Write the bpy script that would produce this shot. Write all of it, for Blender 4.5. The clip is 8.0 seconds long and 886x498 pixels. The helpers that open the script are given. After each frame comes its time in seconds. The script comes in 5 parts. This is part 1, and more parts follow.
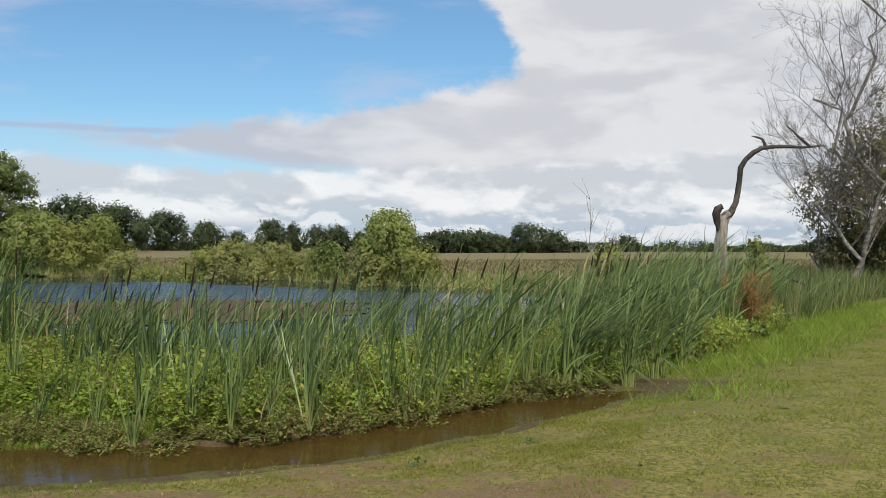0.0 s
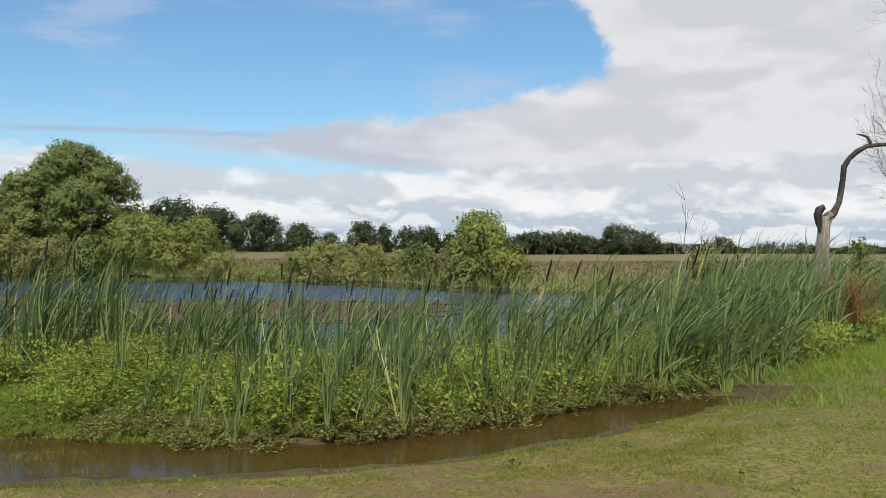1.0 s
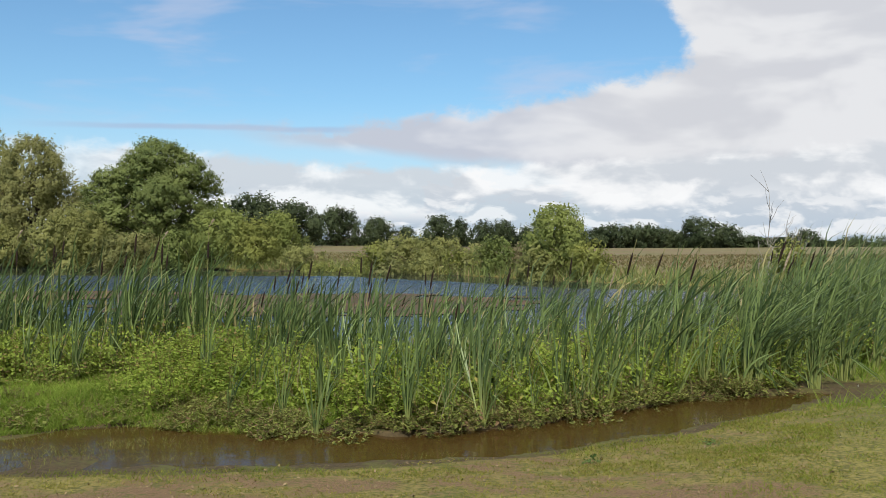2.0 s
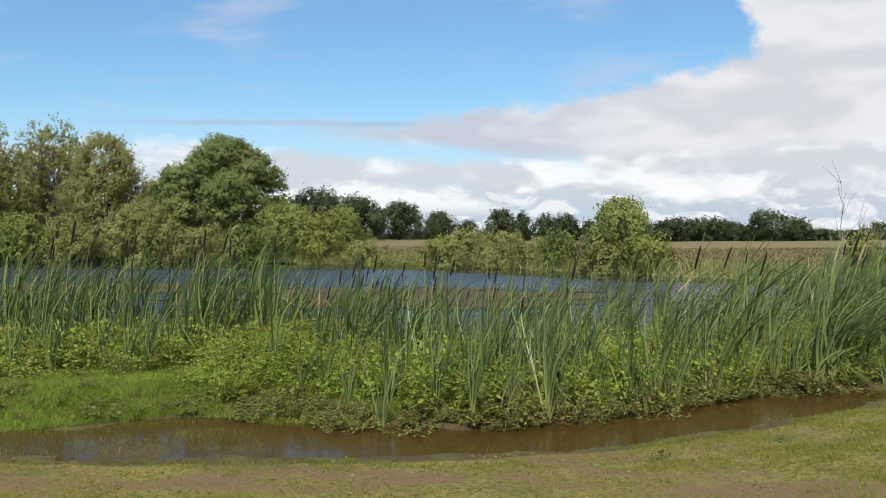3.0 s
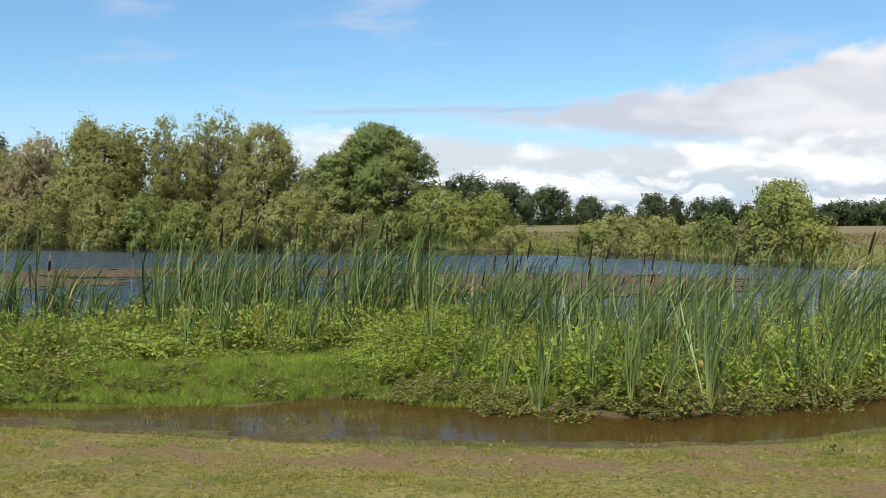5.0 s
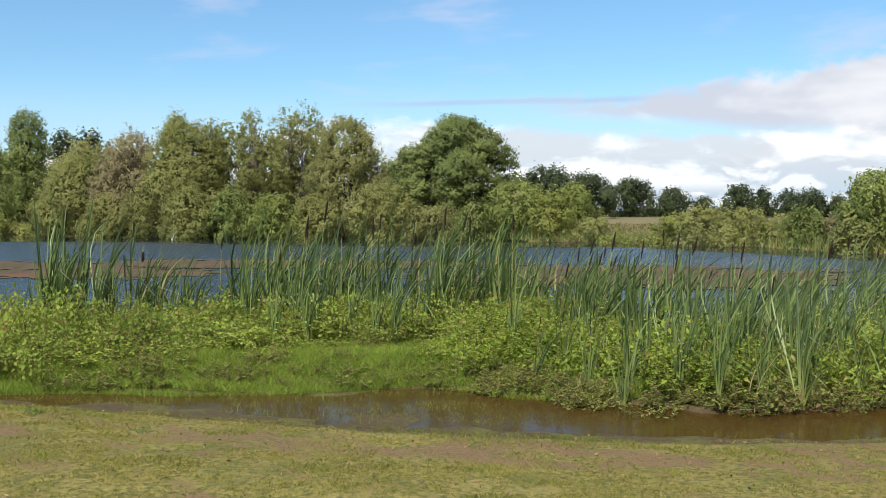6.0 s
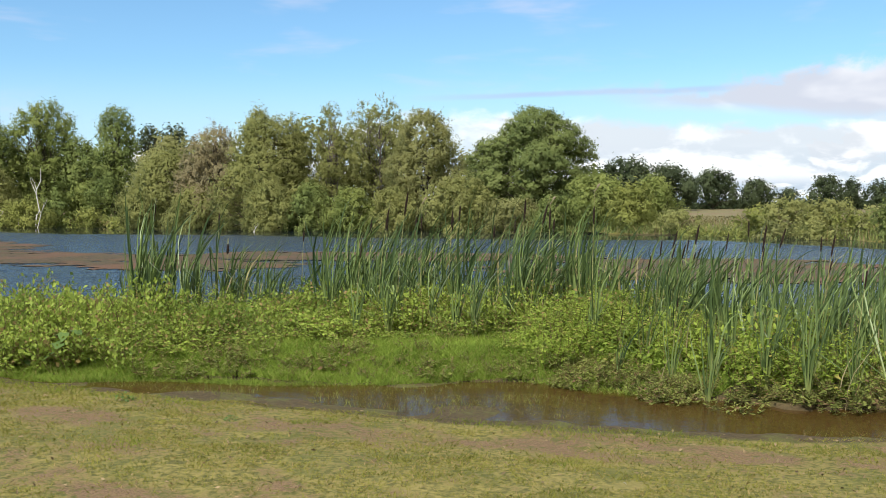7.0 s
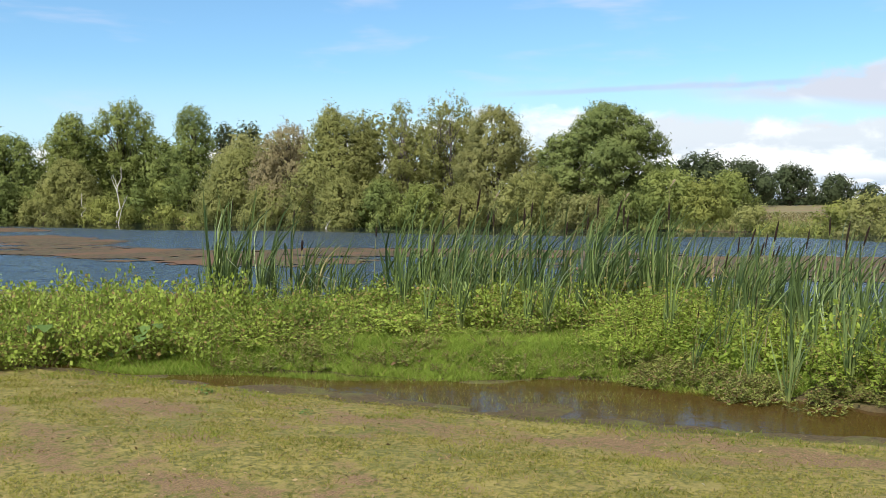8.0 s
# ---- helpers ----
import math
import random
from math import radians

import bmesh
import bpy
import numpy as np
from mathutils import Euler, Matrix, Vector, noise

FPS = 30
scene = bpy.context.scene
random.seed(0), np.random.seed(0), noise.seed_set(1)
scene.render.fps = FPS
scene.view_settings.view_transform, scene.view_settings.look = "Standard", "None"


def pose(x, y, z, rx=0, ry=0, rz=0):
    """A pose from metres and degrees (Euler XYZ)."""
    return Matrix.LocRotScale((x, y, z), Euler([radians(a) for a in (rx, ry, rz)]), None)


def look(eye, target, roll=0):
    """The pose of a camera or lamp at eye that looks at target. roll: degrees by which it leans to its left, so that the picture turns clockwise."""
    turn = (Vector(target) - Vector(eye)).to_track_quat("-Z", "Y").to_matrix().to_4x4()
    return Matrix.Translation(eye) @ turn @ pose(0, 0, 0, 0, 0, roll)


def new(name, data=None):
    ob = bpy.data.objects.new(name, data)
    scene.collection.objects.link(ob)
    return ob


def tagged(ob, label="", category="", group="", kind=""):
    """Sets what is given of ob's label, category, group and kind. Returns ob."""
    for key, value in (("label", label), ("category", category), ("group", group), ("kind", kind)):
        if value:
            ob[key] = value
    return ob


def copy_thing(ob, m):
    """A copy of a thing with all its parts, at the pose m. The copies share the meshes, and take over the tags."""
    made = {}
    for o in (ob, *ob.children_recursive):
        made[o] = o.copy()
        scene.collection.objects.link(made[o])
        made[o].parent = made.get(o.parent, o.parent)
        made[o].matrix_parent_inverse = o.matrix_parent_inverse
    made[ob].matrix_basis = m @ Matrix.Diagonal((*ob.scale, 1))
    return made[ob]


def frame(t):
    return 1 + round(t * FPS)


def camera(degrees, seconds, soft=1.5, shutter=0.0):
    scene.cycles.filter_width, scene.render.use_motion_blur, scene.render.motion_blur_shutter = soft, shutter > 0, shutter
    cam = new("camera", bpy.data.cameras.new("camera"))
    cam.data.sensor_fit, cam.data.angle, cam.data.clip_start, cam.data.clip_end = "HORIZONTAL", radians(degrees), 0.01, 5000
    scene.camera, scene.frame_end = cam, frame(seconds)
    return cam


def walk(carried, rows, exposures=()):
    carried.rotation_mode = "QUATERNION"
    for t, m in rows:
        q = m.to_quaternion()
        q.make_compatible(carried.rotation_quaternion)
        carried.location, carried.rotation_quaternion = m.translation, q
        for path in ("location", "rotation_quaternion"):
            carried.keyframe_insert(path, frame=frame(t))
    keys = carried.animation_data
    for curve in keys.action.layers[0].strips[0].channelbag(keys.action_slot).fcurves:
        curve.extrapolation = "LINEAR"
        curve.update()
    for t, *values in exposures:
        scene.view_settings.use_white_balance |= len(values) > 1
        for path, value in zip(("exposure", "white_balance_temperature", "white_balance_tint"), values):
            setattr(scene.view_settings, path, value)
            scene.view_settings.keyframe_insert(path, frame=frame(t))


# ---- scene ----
# The camera turns on the spot, held at arm's length in front of a turning body.
EYE = 1.65      # eye height over the water, which is z = 0
ARM = 0.40
cam = camera(50.4, 8.0, soft=0.65)


def held(yaw, pitch, roll):
    a = radians(yaw)
    return pose(-ARM * math.sin(a), ARM * (math.cos(a) - 1), EYE, 90.15 + pitch, roll, yaw)


walk(cam, [
    (0.0, held(0.00, 0.00, 0.00)), (0.5, held(3.07, 0.08, -0.12)), (1.0, held(5.45, 0.08, -0.10)),
    (1.5, held(7.92, -0.12, -0.06)), (3.0, held(13.84, -0.68, 0.12)), (3.5, held(15.96, -0.88, 0.17)),
    (4.0, held(18.20, -1.09, 0.24)), (4.5, held(20.47, -1.30, 0.28)), (6.0, held(27.75, -1.99, 0.33)),
    (6.5, held(30.08, -2.20, 0.38)), (7.0, held(32.43, -2.41, 0.42)), (7.5, held(34.53, -2.54, 0.43)),
    (8.0, held(36.68, -2.59, 0.46))],
    exposures=[(0.0, -0.04), (1.5, 0.01), (4.0, 0.15), (6.0, 0.29), (8.0, 0.42)])


# ---------------------------------------------------------------- node helpers
def put(tree, socket, value):
    if isinstance(value, bpy.types.NodeSocket):
        tree.links.new(value, socket)
    else:
        socket.default_value = value


def calc(tree, op, a, b=None, c=None, clamp=False):
    n = tree.nodes.new("ShaderNodeMath")
    n.operation, n.use_clamp = op, clamp
    for i, v in enumerate((a, b, c)):
        if v is not None:
            put(tree, n.inputs[i], v)
    return n.outputs[0]


def step(tree, x, lo, hi, out_lo=0.0, out_hi=1.0):
    n = tree.nodes.new("ShaderNodeMapRange")
    n.interpolation_type = "SMOOTHSTEP"
    for i, v in enumerate((x, lo, hi, out_lo, out_hi)):
        put(tree, n.inputs[i], v)
    return n.outputs[0]


def noise_tex(tree, vec, scale, detail=3.0, rough=0.5, distort=0.0):
    n = tree.nodes.new("ShaderNodeTexNoise")
    if vec is not None:
        put(tree, n.inputs["Vector"], vec)
    put(tree, n.inputs["Scale"], scale)
    put(tree, n.inputs["Detail"], detail)
    put(tree, n.inputs["Roughness"], rough)
    put(tree, n.inputs["Distortion"], distort)
    return n.outputs[0]


def vec3(tree, x, y, z):
    n = tree.nodes.new("ShaderNodeCombineXYZ")
    for i, v in enumerate((x, y, z)):
        put(tree, n.inputs[i], v)
    return n.outputs[0]


def mixc(tree, f, a, b):
    n = tree.nodes.new("ShaderNodeMix")
    n.data_type = "RGBA"
    put(tree, n.inputs[0], f)
    for i, v in ((6, a), (7, b)):
        put(tree, n.inputs[i], v if isinstance(v, bpy.types.NodeSocket) else (*v, 1.0))
    return n.outputs[2]


def curve(tree, x, points):
    """A smooth curve through points (0..1, 0..1)."""
    n = tree.nodes.new("ShaderNodeFloatCurve")
    c = n.mapping.curves[0]
    c.points[0].location, c.points[1].location = points[0], points[-1]
    for p in points[1:-1]:
        c.points.new(*p)
    n.mapping.update()
    put(tree, n.inputs["Value"], x)
    return n.outputs[0]


# ---------------------------------------------------------------- sky and sun
SUN_AZ, SUN_EL = 176.0, 49.0   # degrees clockwise from the first heading; above the horizon


def make_sky():
    world = bpy.data.worlds.new("sky")
    scene.world = world
    world.use_nodes = True
    t = world.node_tree
    t.nodes.clear()
    sky = t.nodes.new("ShaderNodeTexSky")
    sky.sky_type, sky.sun_disc = "NISHITA", False
    sky.sun_elevation, sky.sun_rotation = radians(SUN_EL), radians(SUN_AZ)
    sky.air_density, sky.dust_density, sky.ozone_density = 1.0, 0.6, 2.5
    way = t.nodes.new("ShaderNodeTexCoord").outputs["Generated"]
    sep = t.nodes.new("ShaderNodeSeparateXYZ")
    t.links.new(way, sep.inputs[0])
    deg = 180 / math.pi
    az = calc(t, "MULTIPLY", calc(t, "ARCTAN2", sep.outputs[0], sep.outputs[1]), deg)
    el = calc(t, "MULTIPLY", calc(t, "ARCSINE", sep.outputs[2]), deg)
    wide = calc(t, "MULTIPLY_ADD", az, 1 / 100, 0.65)          # -65..35 degrees to 0..1

    def puffs(up, scale, squash, seed, detail=5.0, rough=0.55):
        e = calc(t, "ADD", el, up)
        return noise_tex(t, vec3(t, az, calc(t, "MULTIPLY", e, squash), seed), scale, detail, rough, 0.25)

    wob = calc(t, "SUBTRACT", puffs(0.0, 0.12, 1.8, 3.0, 3.0), 0.5)
    wob2 = calc(t, "SUBTRACT", puffs(0.0, 0.45, 1.5, 8.0, 6.0, 0.6), 0.5)
    ragged = calc(t, "MULTIPLY_ADD", wob, 1.8, calc(t, "MULTIPLY", wob2, 2.6))
    # the high sheet of cloud: its upper edge, and its side towards the clear sky
    edge = calc(t, "MULTIPLY", curve(t, wide, [(0.0, 0.18), (0.30, 0.205), (0.46, 0.215), (0.504, 0.228), (0.54, 0.243), (0.587, 0.256),
                                             (0.621, 0.275), (0.655, 0.300), (0.69, 0.315), (1.0, 0.33)]), 33.0)
    side = calc(t, "MULTIPLY_ADD", curve(t, calc(t, "MULTIPLY", el, 1 / 50), [(0.0, 0.62), (0.20, 0.62), (0.25, 0.615), (0.30, 0.575), (0.38, 0.50), (0.6, 0.30), (1.0, 0.2)]), 50.0, -26.5)
    clear = calc(t, "SMOOTH_MIN", calc(t, "SUBTRACT", el, edge), calc(t, "SUBTRACT", side, az), 1.2)
    high = step(t, calc(t, "SUBTRACT", ragged, clear), -0.45, 0.55)
    # its lower edge in the left: a strip of clear sky
    under = calc(t, "MULTIPLY", curve(t, wide, [(0.0, 0.21), (0.40, 0.205), (0.46, 0.190), (0.51, 0.175), (0.56, 0.157), (0.60, 0.145), (0.66, 0.04), (1.0, 0.0)]), 33.0)
    high = calc(t, "MULTIPLY", high, step(t, calc(t, "SUBTRACT", el, calc(t, "MULTIPLY_ADD", wob, 1.6, under)), -0.6, 0.5))
    high = calc(t, "MULTIPLY", high, step(t, az, -27.0, -14.0, 0.12, 1.0))
    # the low bank with cumulus rows
    low_top = calc(t, "MULTIPLY", curve(t, wide, [(0.0, 0.10), (0.15, 0.125), (0.24, 0.15), (0.32, 0.185), (0.40, 0.172), (0.48, 0.158), (0.54, 0.15), (0.60, 0.158), (0.70, 0.17), (1.0, 0.2)]), 33.0)
    low = step(t, calc(t, "SUBTRACT", calc(t, "MULTIPLY_ADD", wob2, 2.2, low_top), el), -0.2, 0.8)
    gaps = step(t, puffs(0.0, 0.22, 2.4, 21.0), 0.44, 0.56)
    low = calc(t, "MULTIPLY", low, calc(t, "MAXIMUM", gaps, step(t, az, -38.0, -28.0, 0.0, 0.9)))
    # thin veils in the blue
    veil = calc(t, "MULTIPLY", step(t, puffs(0.0, 0.10, 4.5, 43.0, 4.0), 0.54, 0.80), 0.5)
    veil = calc(t, "MULTIPLY", veil, step(t, el, 24.0, 13.0))
    # one long thin streak under the clear sky
    mid = calc(t, "MULTIPLY_ADD", wob, 0.5, calc(t, "MULTIPLY_ADD", az, 0.012, 7.25))
    streak = step(t, calc(t, "ABSOLUTE", calc(t, "SUBTRACT", el, mid)), 0.26, 0.04)
    streak = calc(t, "MULTIPLY", calc(t, "MULTIPLY", streak, step(t, az, -36.0, -27.0)), step(t, az, -11.0, -18.0, 0.0, 0.6))
    # light and shade of the cumulus: bright heaped tops over flat grey bases
    def heap(scale, squash, seed, reach):
        d0, d1 = puffs(0.0, scale, squash, seed, 5.0, 0.5), puffs(reach, scale, squash, seed, 5.0, 0.5)
        return calc(t, "MULTIPLY", step(t, d0, 0.40, 0.50), step(t, calc(t, "SUBTRACT", d0, d1), -0.09, 0.10))
    big, small = heap(0.17, 1.9, 55.0, 1.0), heap(0.42, 2.2, 61.0, 0.4)
    bright = calc(t, "MAXIMUM", calc(t, "MULTIPLY", big, step(t, el, 1.2, 2.4)), calc(t, "MULTIPLY", small, step(t, el, 4.0, 2.2, 0.0, 0.75)))
    far = step(t, el, 0.0, 4.5)
    low_col = mixc(t, bright, mixc(t, far, (0.45, 0.55, 0.66), (0.62, 0.66, 0.71)), (0.92, 0.93, 0.94))
    s0, s1 = puffs(0.0, 0.10, 2.4, 70.0, 4.0, 0.5), puffs(0.9, 0.10, 2.4, 70.0, 4.0, 0.5)
    grey = step(t, calc(t, "ADD", s0, calc(t, "MULTIPLY", calc(t, "SUBTRACT", s0, s1), 1.0)), 0.34, 0.66)
    high_col = mixc(t, grey, (0.635, 0.65, 0.695), (0.775, 0.785, 0.81))
    tail = mixc(t, grey, (0.54, 0.58, 0.67), (0.73, 0.75, 0.80))
    high_col = mixc(t, step(t, az, -10.0, 3.0), tail, high_col)

    blue = t.nodes.new("ShaderNodeMix")
    blue.data_type, blue.blend_type = "RGBA", "MULTIPLY"
    blue.inputs[0].default_value = 1.0
    t.links.new(sky.outputs[0], blue.inputs[6])
    blue.inputs[7].default_value = (0.091, 0.120, 0.131, 1)
    col = mixc(t, veil, blue.outputs[2], (0.55, 0.60, 0.76))
    col = mixc(t, step(t, el, 9.0, 3.5, 0.0, 0.55), col, (0.52, 0.68, 0.86))       # pale air low down
    col = mixc(t, streak, col, (0.40, 0.48, 0.66))
    col = mixc(t, high, col, high_col)
    col = mixc(t, low, col, low_col)
    # broken cloud overhead and behind
    over = calc(t, "MULTIPLY", step(t, noise_tex(t, way, 2.2, 4.0), 0.48, 0.62), step(t, el, 30.0, 45.0))
    col = mixc(t, calc(t, "MULTIPLY", over, 0.8), col, (0.75, 0.77, 0.80))
    bg = t.nodes.new("ShaderNodeBackground")
    t.links.new(col, bg.inputs[0])
    bg.inputs[1].default_value = 1.0
    out = t.nodes.new("ShaderNodeOutputWorld")
    t.links.new(bg.outputs[0], out.inputs[0])


make_sky()
sun = bpy.data.lights.new("sun", "SUN")
sun.energy, sun.angle, sun.color = 5.0, radians(0.6), (1.0, 0.95, 0.86)
sun_ob = new("sun", sun)
a, e = radians(SUN_AZ), radians(SUN_EL)
sun_ob.matrix_world = look((60 * math.sin(a) * math.cos(e), 60 * math.cos(a) * math.cos(e), 60 * math.sin(e)), (0, 0, 0))


# ---------------------------------------------------------------- materials
def start(name):
    m = bpy.data.materials.new(name)
    m.use_nodes = True
    t = m.node_tree
    t.nodes.clear()
    out = t.nodes.new("ShaderNodeOutputMaterial")
    return m, t, out


def principled(t, color, rough, spec=0.3):
    p = t.nodes.new("ShaderNodeBsdfPrincipled")
    put(t, p.inputs["Base Color"], color if isinstance(color, bpy.types.NodeSocket) else (*color, 1))
    put(t, p.inputs["Roughness"], rough)
    put(t, p.inputs["Specular IOR Level"], spec)
    return p


def bump(t, height, strength, distance, normal_in):
    b = t.nodes.new("ShaderNodeBump")
    put(t, b.inputs["Height"], height)
    b.inputs["Strength"].default_value, b.inputs["Distance"].default_value = strength, distance
    t.links.new(b.outputs[0], normal_in)


def leaf_mat(name, dark, light, odd=None, odd_share=0.1, through_light=0.35, rough=0.55, spec=0.25, patch=0.6, vary=0.65, foot=None):
    """Leaves: each one its own shade, patches of tone over the plant, light passing through."""
    m, t, out = start(name)
    geo = t.nodes.new("ShaderNodeNewGeometry")
    rnd = geo.outputs["Random Per Island"]
    big = noise_tex(t, geo.outputs["Position"], patch, 2.0)
    f = calc(t, "ADD", calc(t, "MULTIPLY", rnd, vary), calc(t, "MULTIPLY", step(t, big, 0.3, 0.7), 1.1 - vary))
    col = mixc(t, f, dark, light)
    if odd:
        col = mixc(t, calc(t, "LESS_THAN", calc(t, "FRACT", calc(t, "MULTIPLY", rnd, 37.7)), odd_share), col, odd)
    if foot:                                       # pale sheaths at the plant's foot
        along = t.nodes.new("ShaderNodeAttribute")
        along.attribute_name = "along"
        col = mixc(t, step(t, along.outputs["Fac"], 0.42, 0.08, 0.0, 0.8), col, foot)
    p = principled(t, col, rough, spec)
    tr = t.nodes.new("ShaderNodeBsdfTranslucent")
    t.links.new(mixc(t, 0.35, col, light), tr.inputs[0])
    mix = t.nodes.new("ShaderNodeMixShader")
    mix.inputs[0].default_value = through_light
    t.links.new(p.outputs[0], mix.inputs[1])
    t.links.new(tr.outputs[0], mix.inputs[2])
    t.links.new(mix.outputs[0], out.inputs[0])
    return m


def bark_mat(name, dark, light, scale=6.0, band=1.0, rough=0.9):
    m, t, out = start(name)
    tc = t.nodes.new("ShaderNodeTexCoord")
    mp = t.nodes.new("ShaderNodeMapping")
    mp.inputs["Scale"].default_value = (1.0, 1.0, band)
    t.links.new(tc.outputs["Object"], mp.inputs[0])
    n1 = noise_tex(t, mp.outputs[0], scale, 5.0, 0.65, 0.4)
    n2 = noise_tex(t, mp.outputs[0], scale * 0.2, 2.0)
    col = mixc(t, calc(t, "MULTIPLY_ADD", step(t, n1, 0.35, 0.65), 0.7, calc(t, "MULTIPLY", n2, 0.3)), dark, light)
    p = principled(t, col, rough, 0.2)
    bump(t, n1, 0.7, 0.03, p.inputs["Normal"])
    t.links.new(p.outputs[0], out.inputs[0])
    return m


M_REED = leaf_mat("reed_leaf", (0.015, 0.038, 0.013), (0.172, 0.232, 0.074), (0.38, 0.33, 0.15), 0.06, 0.26, 0.42, 0.28, 1.2, 0.98, (0.32, 0.35, 0.11))
M_REED_DRY = leaf_mat("reed_dry", (0.22, 0.17, 0.09), (0.42, 0.35, 0.2), None, 0, 0.2, 0.7, 0.2)
M_SPIKE = bark_mat("seed_head", (0.012, 0.008, 0.006), (0.035, 0.020, 0.012), 60.0)
M_SPIKE_OLD = bark_mat("seed_head_old", (0.20, 0.15, 0.10), (0.42, 0.35, 0.25), 50.0)
M_STALK = bark_mat("reed_stalk", (0.16, 0.17, 0.06), (0.32, 0.30, 0.13), 30.0)
M_HERB = leaf_mat("herb_leaf", (0.115, 0.175, 0.026), (0.350, 0.435, 0.074), (0.40, 0.34, 0.10), 0.06, 0.48, 0.55, 0.12, 1.2, 0.62)
M_MINT = leaf_mat("waterside_leaf", (0.085, 0.108, 0.026), (0.275, 0.300, 0.080), (0.19, 0.12, 0.065), 0.16, 0.36, 0.6, 0.12, 1.5)
M_BRAMBLE = leaf_mat("bramble_leaf", (0.070, 0.118, 0.020), (0.330, 0.410, 0.072), (0.28, 0.20, 0.08), 0.10, 0.42, 0.5, 0.15, 0.9, 0.6)
M_DOCK_LEAF = leaf_mat("broad_leaf", (0.045, 0.085, 0.022), (0.13, 0.20, 0.055), None, 0, 0.25, 0.6, 0.12)
M_RUST = leaf_mat("rust_seed", (0.19, 0.085, 0.034), (0.38, 0.18, 0.072), (0.17, 0.16, 0.05), 0.12, 0.25, 0.8, 0.1, 3.0)
M_GRASS = leaf_mat("grass_blade", (0.092, 0.108, 0.020), (0.275, 0.262, 0.058), (0.33, 0.24, 0.11), 0.13, 0.40, 0.75, 0.06, 1.6)
M_TURF2 = leaf_mat("green_turf_blade", (0.090, 0.130, 0.019), (0.245, 0.280, 0.046), (0.28, 0.22, 0.08), 0.08, 0.45, 0.75, 0.06, 1.4)
M_LUSH = leaf_mat("lush_grass_blade", (0.098, 0.155, 0.020), (0.260, 0.350, 0.056), (0.30, 0.26, 0.09), 0.07, 0.44, 0.6, 0.10, 1.6)
M_SEDGE = leaf_mat("field_grass_blade", (0.115, 0.108, 0.045), (0.190, 0.160, 0.074), (0.18, 0.125, 0.072), 0.2, 0.30, 0.8, 0.1, 0.10, 0.35)
M_RANK = leaf_mat("rank_grass_blade", (0.050, 0.078, 0.024), (0.190, 0.225, 0.075), (0.32, 0.26, 0.13), 0.12, 0.3, 0.6, 0.2, 0.6)
M_SHOREGRASS = leaf_mat("shore_grass_blade", (0.10, 0.14, 0.04), (0.26, 0.29, 0.09), (0.32, 0.25, 0.12), 0.15, 0.3, 0.7, 0.2, 0.3)
M_ALDER = leaf_mat("alder_leaf", (0.150, 0.192, 0.066), (0.245, 0.290, 0.100), None, 0, 0.48, 0.55, 0.10, 0.35, 0.24)
M_WILLOW = leaf_mat("willow_leaf", (0.218, 0.232, 0.082), (0.322, 0.330, 0.122), None, 0, 0.54, 0.65, 0.05, 0.35, 0.15)
M_OLIVE = leaf_mat("olive_leaf", (0.232, 0.240, 0.094), (0.315, 0.315, 0.130), None, 0, 0.54, 0.65, 0.05, 0.3, 0.14)
M_BROWN = leaf_mat("brown_leaf", (0.245, 0.215, 0.118), (0.330, 0.285, 0.160), None, 0, 0.50, 0.7, 0.1, 0.3, 0.16)
M_GREEN = leaf_mat("green_leaf", (0.165, 0.205, 0.060), (0.270, 0.310, 0.094), None, 0, 0.50, 0.55, 0.08, 0.45, 0.18)
M_LIME = leaf_mat("yellow_green_leaf", (0.188, 0.212, 0.060), (0.300, 0.318, 0.092), None, 0, 0.50, 0.6, 0.06, 0.45, 0.18)
M_OAK = leaf_mat("oak_leaf", (0.040, 0.056, 0.028), (0.080, 0.102, 0.046), None, 0, 0.28, 0.6, 0.10, 0.2, 0.30)
M_HAW = leaf_mat("hawthorn_leaf", (0.105, 0.100, 0.046), (0.190, 0.180, 0.078), None, 0, 0.35, 0.6, 0.1, 0.5, 0.3)
M_DARKTREE = leaf_mat("dark_leaf", (0.130, 0.172, 0.055), (0.232, 0.275, 0.086), None, 0, 0.44, 0.55, 0.08, 0.3, 0.22)
M_BARK = bark_mat("bark", (0.035, 0.028, 0.020), (0.12, 0.10, 0.075), 9.0, 0.3)
M_BARK_PALE = bark_mat("pale_bark", (0.16, 0.14, 0.11), (0.55, 0.52, 0.46), 5.0, 2.5)
M_BIRCH = bark_mat("birch_bark", (0.028, 0.024, 0.020), (0.30, 0.275, 0.245), 2.6, 3.0)
M_TWIG = bark_mat("grey_twig", (0.075, 0.064, 0.056), (0.19, 0.165, 0.145), 8.0)
M_DEAD = bark_mat("dead_bark", (0.022, 0.018, 0.016), (0.095, 0.080, 0.070), 7.0, 0.25)
M_BAREWOOD = bark_mat("bare_wood", (0.09, 0.075, 0.06), (0.36, 0.32, 0.27), 9.0, 0.2)


# ---------------------------------------------------------------- plan
def line(x, *points):
    """y along a polyline of the plan at x."""
    return np.interp(x, [p[0] for p in points], [p[1] for p in points])


